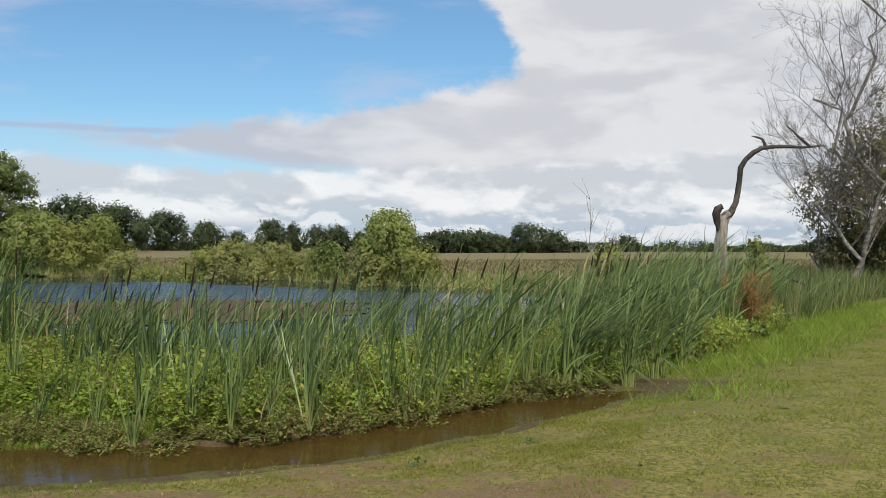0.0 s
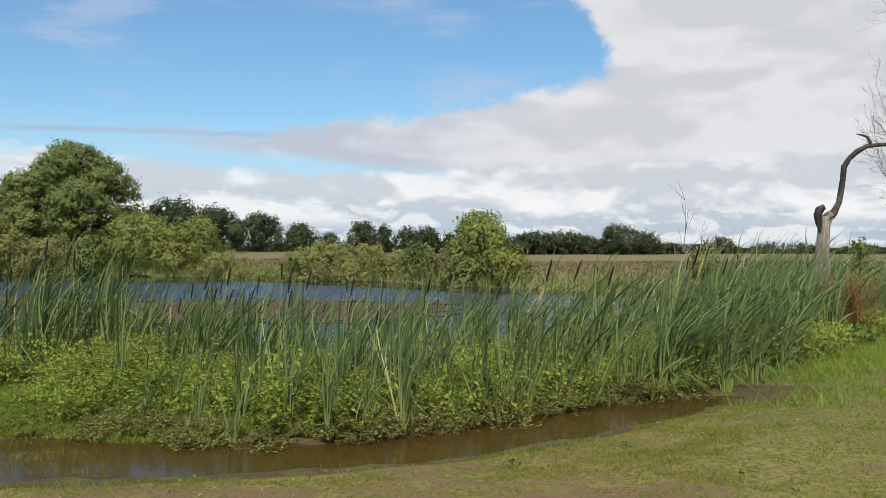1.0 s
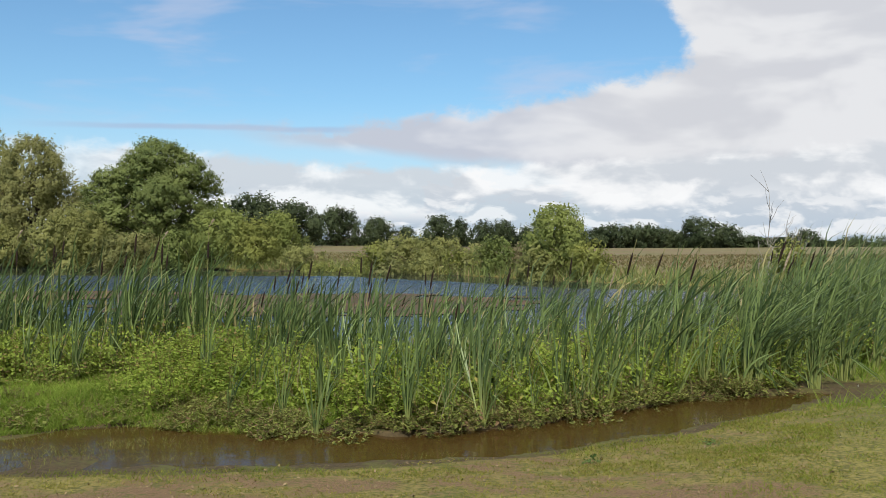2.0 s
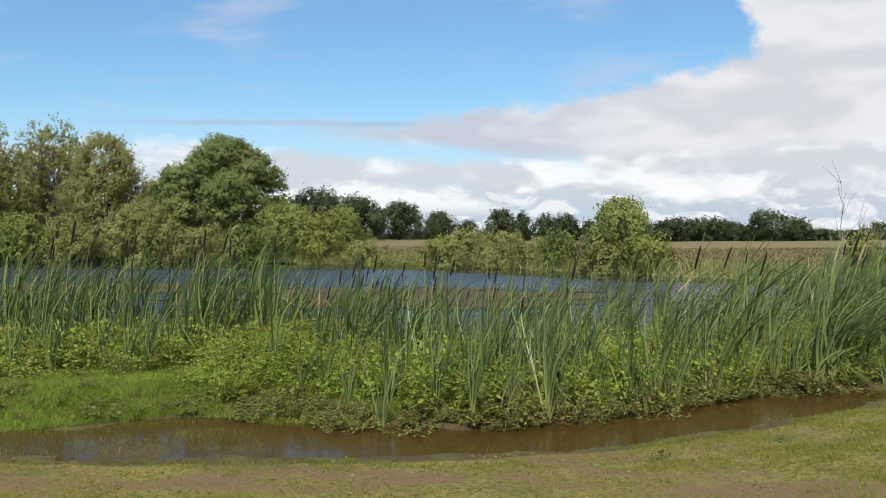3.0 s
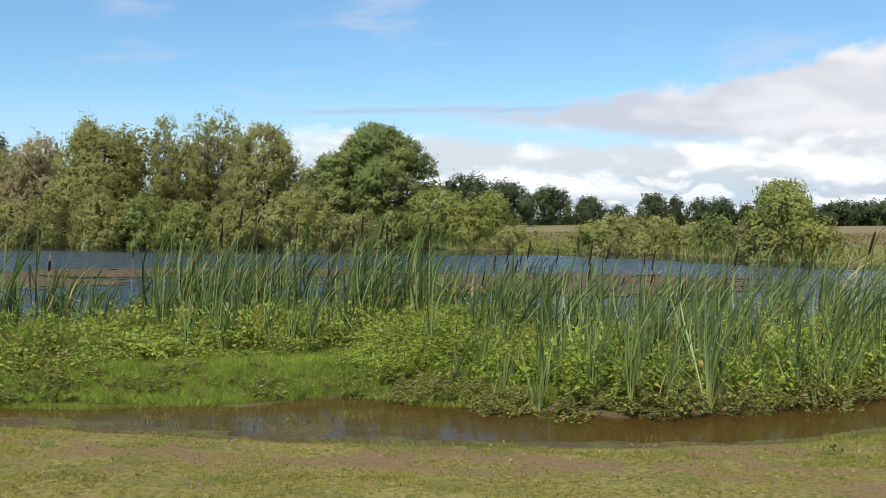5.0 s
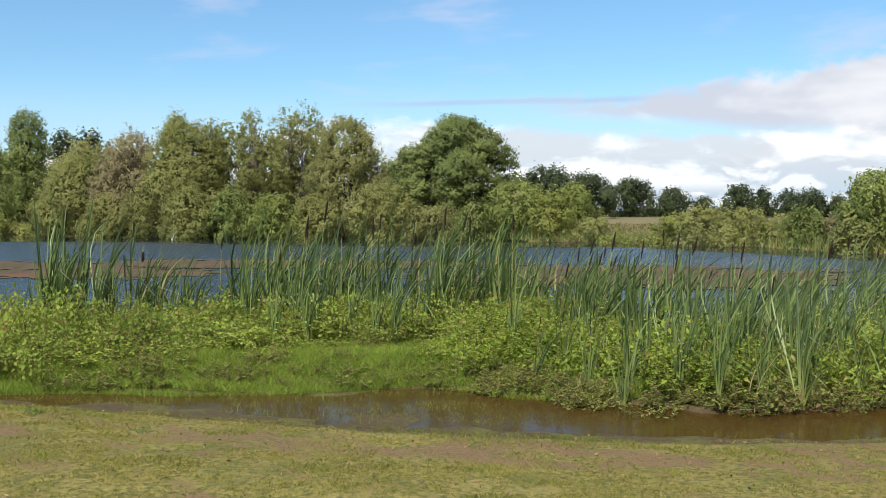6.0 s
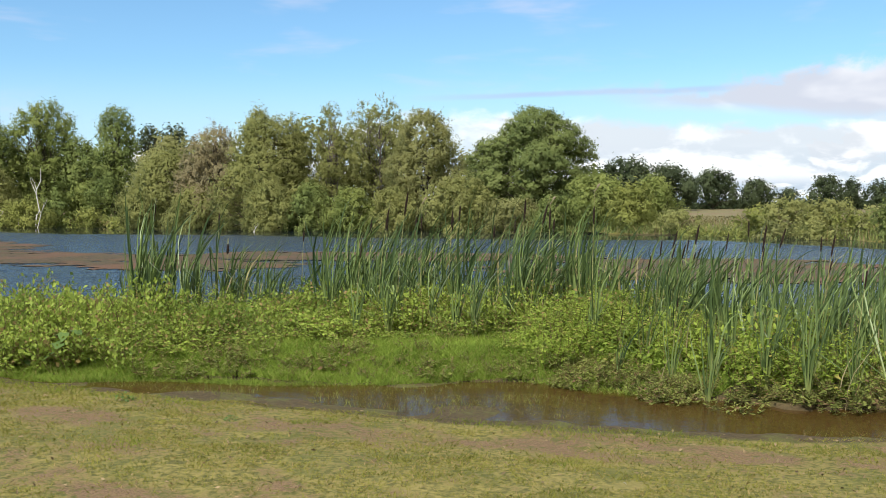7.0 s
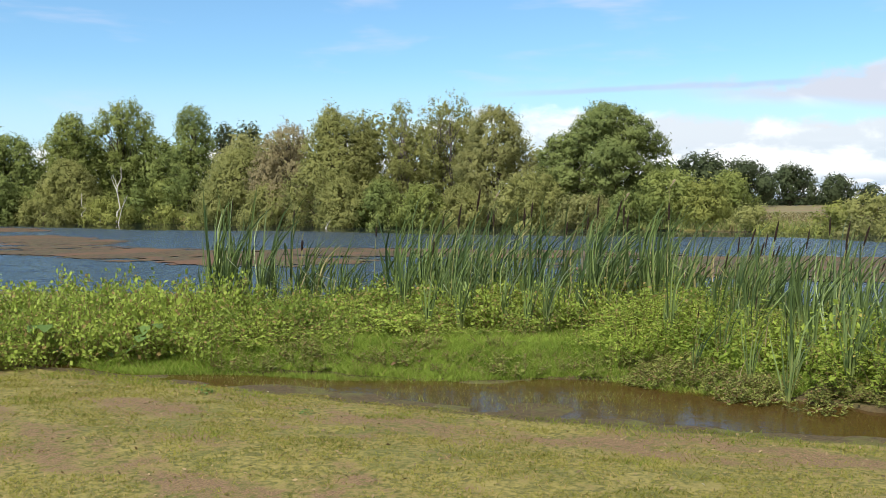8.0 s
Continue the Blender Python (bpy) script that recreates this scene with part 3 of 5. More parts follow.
def make_ground():
    radii = np.concatenate([[0.01], np.arange(0.4, 4.0, 0.3), np.arange(4.0, 14.0, 0.085), 14.0 * 1.018 ** np.arange(0, 75), 53.5 * 1.06 ** np.arange(0, 70)])
    azs = np.radians(np.concatenate([np.arange(-72, 36, 0.55), np.arange(36, 288, 7.0)]))
    R, A = np.meshgrid(radii, azs, indexing="ij")
    x, y = (R * np.sin(A)).ravel() + 0.11, (R * np.cos(A)).ravel() - 0.6
    z = ground_z(x, y)
    nr, na = R.shape
    i, j = np.meshgrid(np.arange(nr - 1), np.arange(na), indexing="ij")
    k = (j + 1) % na
    faces = np.stack([i * na + j, i * na + k, (i + 1) * na + k, (i + 1) * na + j], -1).reshape(-1, 4)[:, ::-1]
    me = mesh_of("ground", np.stack([x, y, z], 1), faces, ground_material(), True)
    dn, dr = near_edge(x) - y, y - reed_edge(x)
    dp, df = y - pond_near(x), y - pond_far(x)
    shore = (dn < 0) & (dr < 0) & (x < 2.4)
    wet = np.where(shore, 1.0, ease(1 - np.abs(dn) / 0.42) * (x < 3) * (dn > 0))
    wet = np.maximum(wet, ease(1 - dr / 0.8) * (dr > 0) * (x < 2.4))
    wet = np.maximum(wet, (dr > 0) * (dp < 1) * ease((x + 3.2) / 1.0) * ease((3.5 - x) / 1.5) * 0.9)
    wet = np.maximum(wet, mudflat(x, y))
    lush = np.where(dr > 0.15, ease((-2.3 - x) / 1.0) + ease((x - 2.0) / 1.5), 0) * (dp < 0.3)
    lush = np.clip(np.maximum(lush, ease(1.25 - dn / 5.0) * (dn > -1) * ease((x - 0.8) / 2.5) * 0.75), 0, 1) * ease((45 - np.hypot(x, y)) / 10) * (1 - mudflat(x, y))
    field = np.clip(np.where((df > 1.5) & (dp > 0), 1.0, ease((np.hypot(x, y) - 36) / 12) * (dp < 0) * (y > 20)), 0, 1)
    bed = ((dp > 0.3) & (df < 0)).astype(float)
    for name, data in (("worn", worn_at(x, y)), ("wet", wet), ("lush", lush), ("field", field), ("bed", bed)):
        a = me.attributes.new(name, "FLOAT", "POINT")
        a.data.foreach_set("value", np.asarray(data, np.float32))
    thing("ground", "trodden olive turf, brown mud and straw-coloured fields", "ground", (0, 0, 0), kind="structure", mesh=me)


make_ground()


def water_material(name, clear, tint, scale, strength, rough):
    m, t, out = start(name)
    geo = t.nodes.new("ShaderNodeNewGeometry")
    mp = t.nodes.new("ShaderNodeMapping")
    mp.inputs["Rotation"].default_value = (0, 0, 0.5)
    mp.inputs["Scale"].default_value = (1.0, 1.9, 1.0)
    t.links.new(geo.outputs["Position"], mp.inputs[0])
    h = calc(t, "ADD", noise_tex(t, mp.outputs[0], scale, 3.0, 0.55), calc(t, "MULTIPLY", noise_tex(t, mp.outputs[0], scale * 0.22, 2.0), 1.6))
    gl = t.nodes.new("ShaderNodeBsdfGlossy")
    lee = t.nodes.new("ShaderNodeAttribute")          # still water in the lee of the far trees
    lee.attribute_name = "lee"
    ruffled = step(t, calc(t, "ADD", lee.outputs["Fac"], calc(t, "MULTIPLY", calc(t, "SUBTRACT", noise_tex(t, geo.outputs["Position"], 0.12, 3.0), 0.5), 0.5)), 0.62, 0.38)
    put(t, gl.inputs["Roughness"], calc(t, "MULTIPLY_ADD", ruffled, rough - 0.03, 0.03))
    fr = t.nodes.new("ShaderNodeFresnel")
    fr.inputs["IOR"].default_value = 1.33
    b = t.nodes.new("ShaderNodeBump")
    put(t, b.inputs["Height"], h)
    put(t, b.inputs["Strength"], calc(t, "MULTIPLY", ruffled, strength))
    b.inputs["Distance"].default_value = 0.1 if clear else 0.20
    t.links.new(b.outputs[0], gl.inputs["Normal"])
    t.links.new(b.outputs[0], fr.inputs["Normal"])
    under = t.nodes.new("ShaderNodeBsdfDiffuse")
    under.inputs[0].default_value = (*tint, 1)
    if clear:                                          # murky: half of the bed shows through
        murk, bed = under, t.nodes.new("ShaderNodeBsdfTransparent")
        murk.inputs[0].default_value = (0.088, 0.052, 0.015, 1)
        bed.inputs[0].default_value = (*tint, 1)
        under = t.nodes.new("ShaderNodeMixShader")
        under.inputs[0].default_value = 0.5
        t.links.new(bed.outputs[0], under.inputs[1])
        t.links.new(murk.outputs[0], under.inputs[2])
    mix = t.nodes.new("ShaderNodeMixShader")
    t.links.new(fr.outputs[0], mix.inputs[0])
    t.links.new(under.outputs[0], mix.inputs[1])
    t.links.new(gl.outputs[0], mix.inputs[2])
    t.links.new(mix.outputs[0], out.inputs[0])
    return m


def make_water():
    def strip(xs, lo, hi):
        v = np.concatenate([np.stack([xs, lo, 0 * xs], 1), np.stack([xs, hi, 0 * xs], 1)])
        n = len(xs)
        i = np.arange(n - 1)
        return v, np.stack([i, i + 1, n + i + 1, n + i], 1)
    xs = np.linspace(-255, 18, 140)
    lo, hi = pond_near(xs) - 1.2, pond_far(xs) + 2.0
    lee = np.array([0.0, 0.0, 0.0, 0.35, 1.0, 1.0])
    calm = ease((-xs - 12) / 30)                      # the lee widens below the tall wood
    back = [0 * xs, 0 * xs, 0.30 + 0.16 * calm, 0.17 + 0.16 * calm, 0.08 + 0.12 * calm, 0 * xs]
    rows = [lo] + [np.maximum(lo + 0.1 * k, hi - 2.0 - b * (hi - 2.0)) for k, b in enumerate(back[1:-1], 1)] + [hi]
    rows[1] = lo + 0.5 * (rows[2] - lo)
    n = len(xs)
    v = np.concatenate([np.stack([xs, r, 0 * xs], 1) for r in rows])
    i, j = np.meshgrid(np.arange(len(rows) - 1), np.arange(n - 1), indexing="ij")
    f = np.stack([i * n + j, i * n + j + 1, (i + 1) * n + j + 1, (i + 1) * n + j], -1).reshape(-1, 4)
    me = mesh_of("water", v, f, water_material("pond_water", False, (0.016, 0.026, 0.034), 1.8, 1.0, 0.20))
    sheltered = me.attributes.new("lee", "FLOAT", "POINT")
    sheltered.data.foreach_set("value", np.repeat(lee, n).astype(np.float32))
    thing("water", "wind-rippled blue-grey pond water", "pond", (0, 0, 0), kind="structure", mesh=me)
    xs = np.linspace(-11, 2.6, 60)
    v, f = strip(xs, near_edge(xs) - 0.35, reed_edge(xs) + 1.6)
    thing("puddle", "still shallow brown water over mud", "puddle", (0, 0, -0.004), kind="structure",
          mesh=mesh_of("puddle", v, f, water_material("shallow_water", True, (0.74, 0.56, 0.27), 2.2, 0.05, 0.10)))


make_water()


# ---------------------------------------------------------------- trees of the far shore
WOOD = "trees on the far shore"


def wood_tree(name, label, az, d, width, height, mat, seed, shape, base=0.02, **more):
    tree(name, label, "tree", az, d, width, height, (mat, more.pop("bark", M_BARK)), seed, shape, base, group=WOOD, **more)


# the tall alder and its paler neighbour
wood_tree("alder_tree", "tall dark green alder with a domed crown", -26.9, 80, 10.0, 9.9, M_ALDER, 1, "dome", 0.06, lobes=99, leaf=0.06, rise=0.0, flat=0.5, lump=0.85, openness=0.42)
wood_tree("alder_tree", "slighter pale green alder with bare pale stems showing", -29.7, 80, 6.0, 8.8, M_ALDER, 2, "round", 0.22, lobes=60, leaf=0.055, rise=0.0, flat=0.5, openness=0.36, trunks=2, bark=M_BARK_PALE)
# olive willows behind the point
wood_tree("willow_tree", "olive-brown willow leafy down to the water", -33.6, 86, 8.6, 11.4, M_OLIVE, 3, "round", lobes=78, leaf=0.056, long=1.9, openness=0.36, stray=0.24)
wood_tree("willow_tree", "thin-leaved willow with bare upper branches", -36.6, 92, 7.6, 12.6, M_WILLOW, 4, "vase", 0.05, lobes=84, leaf=0.052, long=1.9, lump=0.75, openness=0.74, stray=0.32, trunks=2, trunk=0.014, bark=M_TWIG)
wood_tree("willow_tree", "upright olive-green willow with sparse leaves", -39.3, 92, 5.4, 13.2, M_WILLOW, 5, "plume", 0.03, lobes=75, leaf=0.054, long=1.9, openness=0.66, stray=0.32, bark=M_TWIG)
wood_tree("willow_tree", "slim sparse willow with a pointed top", -41.6, 94, 4.6, 12.6, M_WILLOW, 6, "spire", 0.05, lobes=54, leaf=0.054, long=1.9, openness=0.66, stray=0.32)
wood_tree("willow_tree", "broad yellow-olive willow hanging over the water", -43.1, 93, 10.5, 11.4, M_WILLOW, 7, "plume", lobes=90, leaf=0.064, long=1.9, openness=0.20, stray=0.24)
wood_tree("willow_tree", "tall willow with a ragged spire top", -43.6, 98, 5.4, 13.8, M_WILLOW, 8, "spire", 0.2, lobes=57, leaf=0.060, long=1.9, openness=0.50, stray=0.24)
wood_tree("willow_tree", "brownish half-bare willow beside the water", -46.1, 102, 9.0, 11.6, M_BROWN, 9, "round", 0.04, lobes=72, leaf=0.060, long=2.0, openness=0.60, stray=0.24)
wood_tree("willow_tree", "yellow-green spreading willow above a grassy bank", -48.8, 110, 12.0, 9.4, M_WILLOW, 10, "plume", lobes=84, leaf=0.072, long=1.9, openness=0.25, stray=0.24)
# the wood at the pond's end
wood_tree("ash_tree", "tall green tree with a rounded top", -51.6, 138, 9.4, 15.4, M_DARKTREE, 11, "plume", lobes=78, leaf=0.093, openness=0.35)
wood_tree("ash_tree", "tall green tree with an airy crown", -55.4, 148, 10.2, 17.2, M_GREEN, 12, "vase", 0.10, lobes=78, leaf=0.093, lump=0.85, openness=0.5)
wood_tree("ash_tree", "tall green tree with a lopsided crown", -58.2, 150, 10.0, 17.4, M_GREEN, 13, "round", 0.08, lobes=72, leaf=0.093, lump=0.9, openness=0.5)
wood_tree("oak_tree", "dark green dense oak", -61.6, 150, 13.0, 13.6, M_DARKTREE, 14, "oak", lobes=66, leaf=0.111)
wood_tree("oak_tree", "dark green dense oak", -53.6, 146, 9.0, 11.5, M_DARKTREE, 15, "oak", lobes=60, leaf=0.111)
wood_tree("oak_tree", "dark green dense oak", -66.5, 146, 15.0, 13.2, M_DARKTREE, 16, "oak", lobes=60, leaf=0.128)
wood_tree("pine_tree", "distant dark pine top", -48.3, 230, 9.0, 20.5, M_OAK, 17, "vase", 0.5, lobes=36, leaf=0.2)
wood_tree("pine_tree", "distant dark pine top", -49.8, 235, 8.0, 20.8, M_OAK, 18, "vase", 0.5, lobes=36, leaf=0.2)
wood_tree("willow_tree", "low olive willow at the water's edge", -58.4, 140, 10.5, 9.4, M_WILLOW, 19, "plume", lobes=66, leaf=0.085, long=1.8)
wood_tree("oak_tree", "dark green tree overhanging the water", -62.4, 136, 9.5, 7.6, M_DARKTREE, 20, "round", 0.0, lobes=60, leaf=0.102)

SCRUB = "scrub along the far shore"


def scrub(az, d, width, height, mat, seed, label, shape="round", lobes=40, leaf=0.06, **more):
    tree("willow_shrub", label, "shrub", az, d, width, height, (mat, M_BARK), seed, shape, 0.0, lobes, leaf, trunks=3, trunk=0.014, group=SCRUB, **{"long": 1.8, "stray": 0.12, "spray": 5.5, "rise": 0.3, **more})


scrub(-31.4, 77, 7.2, 5.5, M_WILLOW, 31, "rounded olive-green willow shrub by the water", lobes=40)
scrub(-28.3, 74, 6.0, 3.6, M_OLIVE, 32, "brownish-green willow shrub by the water")
scrub(-26.0, 72, 4.6, 3.8, M_DARKTREE, 33, "dark green shrub below the alder")
scrub(-23.4, 70, 5.8, 4.3, M_GREEN, 34, "bright green willow shrub by the water")
scrub(-21.4, 68, 4.8, 3.3, M_LIME, 35, "yellow-green willow shrub by the water")
scrub(-20.0, 71, 4.6, 3.7, M_GREEN, 36, "green willow shrub by the water")
scrub(-35.6, 82, 5.8, 4.6, M_WILLOW, 37, "olive willow shrub by the water")
scrub(-38.2, 83, 5.3, 4.8, M_GREEN, 38, "green shrub under the willows")
scrub(-40.6, 86, 5.8, 5.2, M_DARKTREE, 39, "dark shrub in the shade of willows")
scrub(-42.9, 88, 6.9, 5.4, M_WILLOW, 40, "olive willow shrub by the water")
scrub(-47.2, 100, 7.5, 5.0, M_WILLOW, 41, "yellow-olive shrub by the water")
scrub(-50.4, 112, 8.0, 3.2, M_LIME, 42, "low yellow-green shrub on the bank", leaf=0.09)
scrub(-53.0, 128, 6.9, 3.4, M_LIME, 43, "low yellow-green shrub on the bank", leaf=0.09)
scrub(-56.4, 134, 8.2, 4.6, M_LIME, 44, "low yellow-green shrub on the bank", leaf=0.09)
scrub(-60.0, 134, 8.0, 4.4, M_WILLOW, 45, "low olive shrub on the bank", leaf=0.09)
# taller growth filling the wood behind
for az, d, w, h, mat, seed in ((-35.2, 97, 8.0, 10.4, M_OLIVE, 131), (-38.0, 99, 8.0, 10.2, M_WILLOW, 132), (-40.8, 99, 8.0, 11.0, M_WILLOW, 133),
                               (-46.4, 110, 9.0, 10.0, M_WILLOW, 135), (-48.6, 118, 10.0, 10.6, M_OLIVE, 136), (-31.0, 90, 7.0, 7.2, M_OLIVE, 137),
                               (-24.0, 84, 7.0, 5.2, M_DARKTREE, 142), (-28.6, 88, 7.0, 6.0, M_DARKTREE, 67)):
    scrub(az, d, w, h, mat, seed, "tall leafy willow filling the wood edge", "round", 30, 0.115)
for az, d, w, h, mat, seed in ((-52.8, 152, 12.0, 10.5, M_GREEN, 138), (-55.2, 154, 12.0, 11.5, M_DARKTREE, 139), (-57.5, 158, 14.0, 12.0, M_DARKTREE, 140), (-60.2, 160, 14.0, 10.5, M_DARKTREE, 141)):
    scrub(az, d, w, h, mat, seed, "tall leafy tree filling the wood edge", "round", 26, 0.20)
for k, az in enumerate((-51.5, -53.2, -54.9, -56.8, -58.8, -60.9, -63.0)):
    scrub(az, 143 - 2.0 * (k % 3), 8.5, 4.8 + 0.7 * (k % 3), (M_DARKTREE, M_GREEN)[k % 2], 170 + k, "dark low growth under the wood", "round", 20, 0.17)
# lower scrub towards the field
scrub(-16.0, 61, 3.7, 1.36, M_LIME, 51, "low yellow-green shrub on the bank", leaf=0.05)
scrub(-14.2, 60, 3.9, 1.85, M_LIME, 52, "low yellow-green willow shrub", leaf=0.05)
scrub(-12.2, 59, 5.1, 2.35, M_WILLOW, 53, "olive willow shrub with bare pale twig tops", leaf=0.06, openness=0.15)
scrub(-10.2, 58, 4.6, 2.07, M_WILLOW, 54, "olive willow shrub on the bank", leaf=0.05)
scrub(-8.0, 58, 3.4, 1.43, M_OLIVE, 55, "low brownish shrub on the bank", leaf=0.05)
scrub(-6.9, 52, 3.0, 2.14, M_DARKTREE, 56, "dark green hawthorn on the bank", leaf=0.05)
scrub(-7.2, 51, 1.6, 1.14, M_DARKTREE, 57, "dark low bush on the bank", leaf=0.05, lobes=18)
scrub(-5.4, 52, 2.8, 1.57, M_BROWN, 58, "brown half-bare bush on the bank", leaf=0.05, lobes=22, openness=0.25)
for k, (az, w, h) in enumerate(((-17.3, 3.0, 1.07), (-15.2, 3.2, 1.43), (-13.2, 3.4, 1.78), (-11.3, 3.6, 1.93), (-9.2, 3.4, 1.50), (-8.6, 2.6, 1.07), (-6.2, 2.4, 1.14), (-5.8, 2.0, 0.86))):
    scrub(az, 56.5 - 0.5 * k, w, h, (M_WILLOW, M_LIME, M_OLIVE)[k % 3], 150 + k, "low olive scrub along the bank", "round", 22, 0.06)
scrub(-18.7, 65, 4.2, 1.72, M_WILLOW, 64, "low olive willow shrub on the bank", leaf=0.05)
scrub(-17.7, 63, 3.6, 1.50, M_LIME, 65, "low yellow-green shrub on the bank", leaf=0.05)
# the bush on the point
tree("sallow_bush", "bright green sallow bush with upright shoots", "shrub", -3.3, 47.5, 4.3, 3.6, (M_GREEN, M_BARK), 61, "round", 0.02, 46, 0.045, stray=0.14, long=1.8, trunks=3, group=SCRUB)
scrub(-4.4, 45.8, 3.0, 2.5, M_WILLOW, 62, "grey-green sallow bush at the water", leaf=0.05)
scrub(-1.5, 45.2, 2.6, 1.8, M_LIME, 63, "yellow-green sallow bush at the water", leaf=0.05)

# ---------------------------------------------------------------- oaks and hedges beyond the field
OAKS = "oaks beyond the field"


def oak(az, d, width, height, seed, label="dark rounded field oak"):
    tree("oak_tree", label, "tree", az, d, width * 1.32, height * 1.02, (M_OAK, M_BARK), seed, "oak", 0.04, 36, 0.14, cover=1.25, trunk=0.03, group=OAKS)


for k, (az, d, w, h) in enumerate((
        (-21.4, 170, 9.5, 9.4), (-19.0, 185, 10.0, 8.6), (-14.1, 215, 7.4, 6.4), (-12.4, 225, 6.0, 4.8), (-10.3, 215, 6.4, 7.4),
        (-9.0, 220, 5.2, 6.6), (-7.6, 225, 7.0, 6.0), (-6.4, 225, 6.0, 6.4), (-5.0, 225, 6.0, 5.0), (0.2, 215, 8.0, 5.6), (1.9, 215, 8.0, 5.4),
        (3.4, 225, 7.0, 4.4), (-0.9, 217, 7.0, 4.8), (1.0, 219, 8.0, 5.2), (2.7, 221, 8.0, 4.7), (4.1, 224, 6.0, 3.8), (8.0, 240, 4.4, 3.2), (10.9, 240, 7.0, 4.4), (13.6, 250, 8.0, 3.2), (15.4, 255, 7.0, 3.0), (18.6, 255, 9.0, 3.0),
        (21.5, 255, 9.0, 3.2), (-2.8, 230, 10.0, 4.6))):
    oak(az, d, w, h, 700 + k)
oak(-16.5, 205, 10.5, 8.0, 73, "dark full-crowned field oak standing alone")
oak(5.1, 215, 7.4, 6.9, 84, "dark round-headed field oak")
oak(6.7, 220, 5.8, 5.4, 85, "dark round-headed field oak")


def hedge(az0, az1, d, height, seed):
    rng = np.random.RandomState(seed)
    n = int((az1 - az0) * d * 0.11)
    az = np.radians(rng.uniform(az0, az1, n))
    x, y = d * np.sin(az), d * np.cos(az) + rng.normal(size=n) * 1.0
    top = height * (0.65 + 0.35 * wave(x, y, 0.35, seed))
    g = np.repeat(np.stack([x, y, ground_z(x, y)], 1), 14, 0)
    pts = g + np.stack([rng.normal(size=14 * n) * 0.6, rng.normal(size=14 * n) * 0.6, rng.uniform(0, 1, 14 * n) * np.repeat(top, 14)], 1)
    v, f = leaves(pts, 0.45, rng)
    thing("hedge", "dark distant field hedge", "hedge", (0, 0, 0), kind="stuff", mesh=mesh_of("hedge", v, f, M_OAK))


hedge(-24, -7, 232, 2.2, 3)
hedge(-7, 9, 228, 2.6, 4)
hedge(8, 27, 262, 2.4, 5)
hedge(-32, -20, 300, 7.0, 6)
hedge(-52, -47, 300, 9.0, 7)


# ---------------------------------------------------------------- pale track beyond the field
def make_track():
    m, t, out = start("track")
    geo = t.nodes.new("ShaderNodeNewGeometry")
    col = mixc(t, noise_tex(t, geo.outputs["Position"], 0.8, 3.0), (0.30, 0.29, 0.27), (0.45, 0.44, 0.42))
    t.links.new(principled(t, col, 0.85).outputs[0], out.inputs[0])
    az = np.radians(np.linspace(-11.2, -8.6, 24))
    rows = []
    for d in (196.0, 204.0):
        x, y = d * np.sin(az), d * np.cos(az)
        rows.append(np.stack([x, y, ground_z(x, y) + 0.25], 1))
    n = len(az)
    i = np.arange(n - 1)
    f = np.stack([i, i + 1, n + i + 1, n + i], 1)
    thing("road", "pale distant track between field and oaks", "road", (0, 0, 0), kind="structure", mesh=mesh_of("road", np.concatenate(rows), f, m))


make_track()


# ---------------------------------------------------------------- reeds
def blades(base, height, lean, width, rng, segs=5, curl=0.6, droop=0.0, fan=0.0):
    """Long tapering leaves: base (n,3), height (n,), lean (n,2) sideways reach as a share of the height."""
    n = len(base)
    t = np.linspace(0, 1, segs + 1)
    power = rng.uniform(2.2, 8.0, n)[:, None, None] if segs > 4 else 2.4
    reach = t[None, :, None] ** power * (lean * height[:, None])[:, None, :] + t[None, :, None] ** 1.2 * (fan * height[:, None])[:, None, :]
    rise = (t[None] - (droop[:, None] if np.ndim(droop) else droop) * t[None] ** 4) * height[:, None]
    c = np.concatenate([base[:, None, :2] + reach, (base[:, 2:3] + rise)[:, :, None]], 2)
    a = rng.uniform(0, math.pi, n)[:, None] + curl * t[None] * rng.uniform(-1, 1, n)[:, None] * 2
    w = width[:, None] * np.where(t < 0.55, 1.0, np.sqrt(np.clip((1.0 - t) / 0.45, 0, 1)) * 0.95 + 0.05)[None] * 0.5
    off = np.stack([np.cos(a) * w, np.sin(a) * w, 0 * a], 2)
    keel = c + np.stack([-np.sin(a) * w, np.cos(a) * w, 0 * a], 2) * 0.55
    v = np.stack([c - off, keel, c + off], 2).reshape(-1, 3)
    i, j = np.meshgrid(np.arange(n), np.arange(segs), indexing="ij")
    s = i * (segs + 1) * 3 + j * 3
    f = np.concatenate([np.stack([s, s + 1, s + 4, s + 3], -1).reshape(-1, 4), np.stack([s + 1, s + 2, s + 5, s + 4], -1).reshape(-1, 4)])
    return v, f


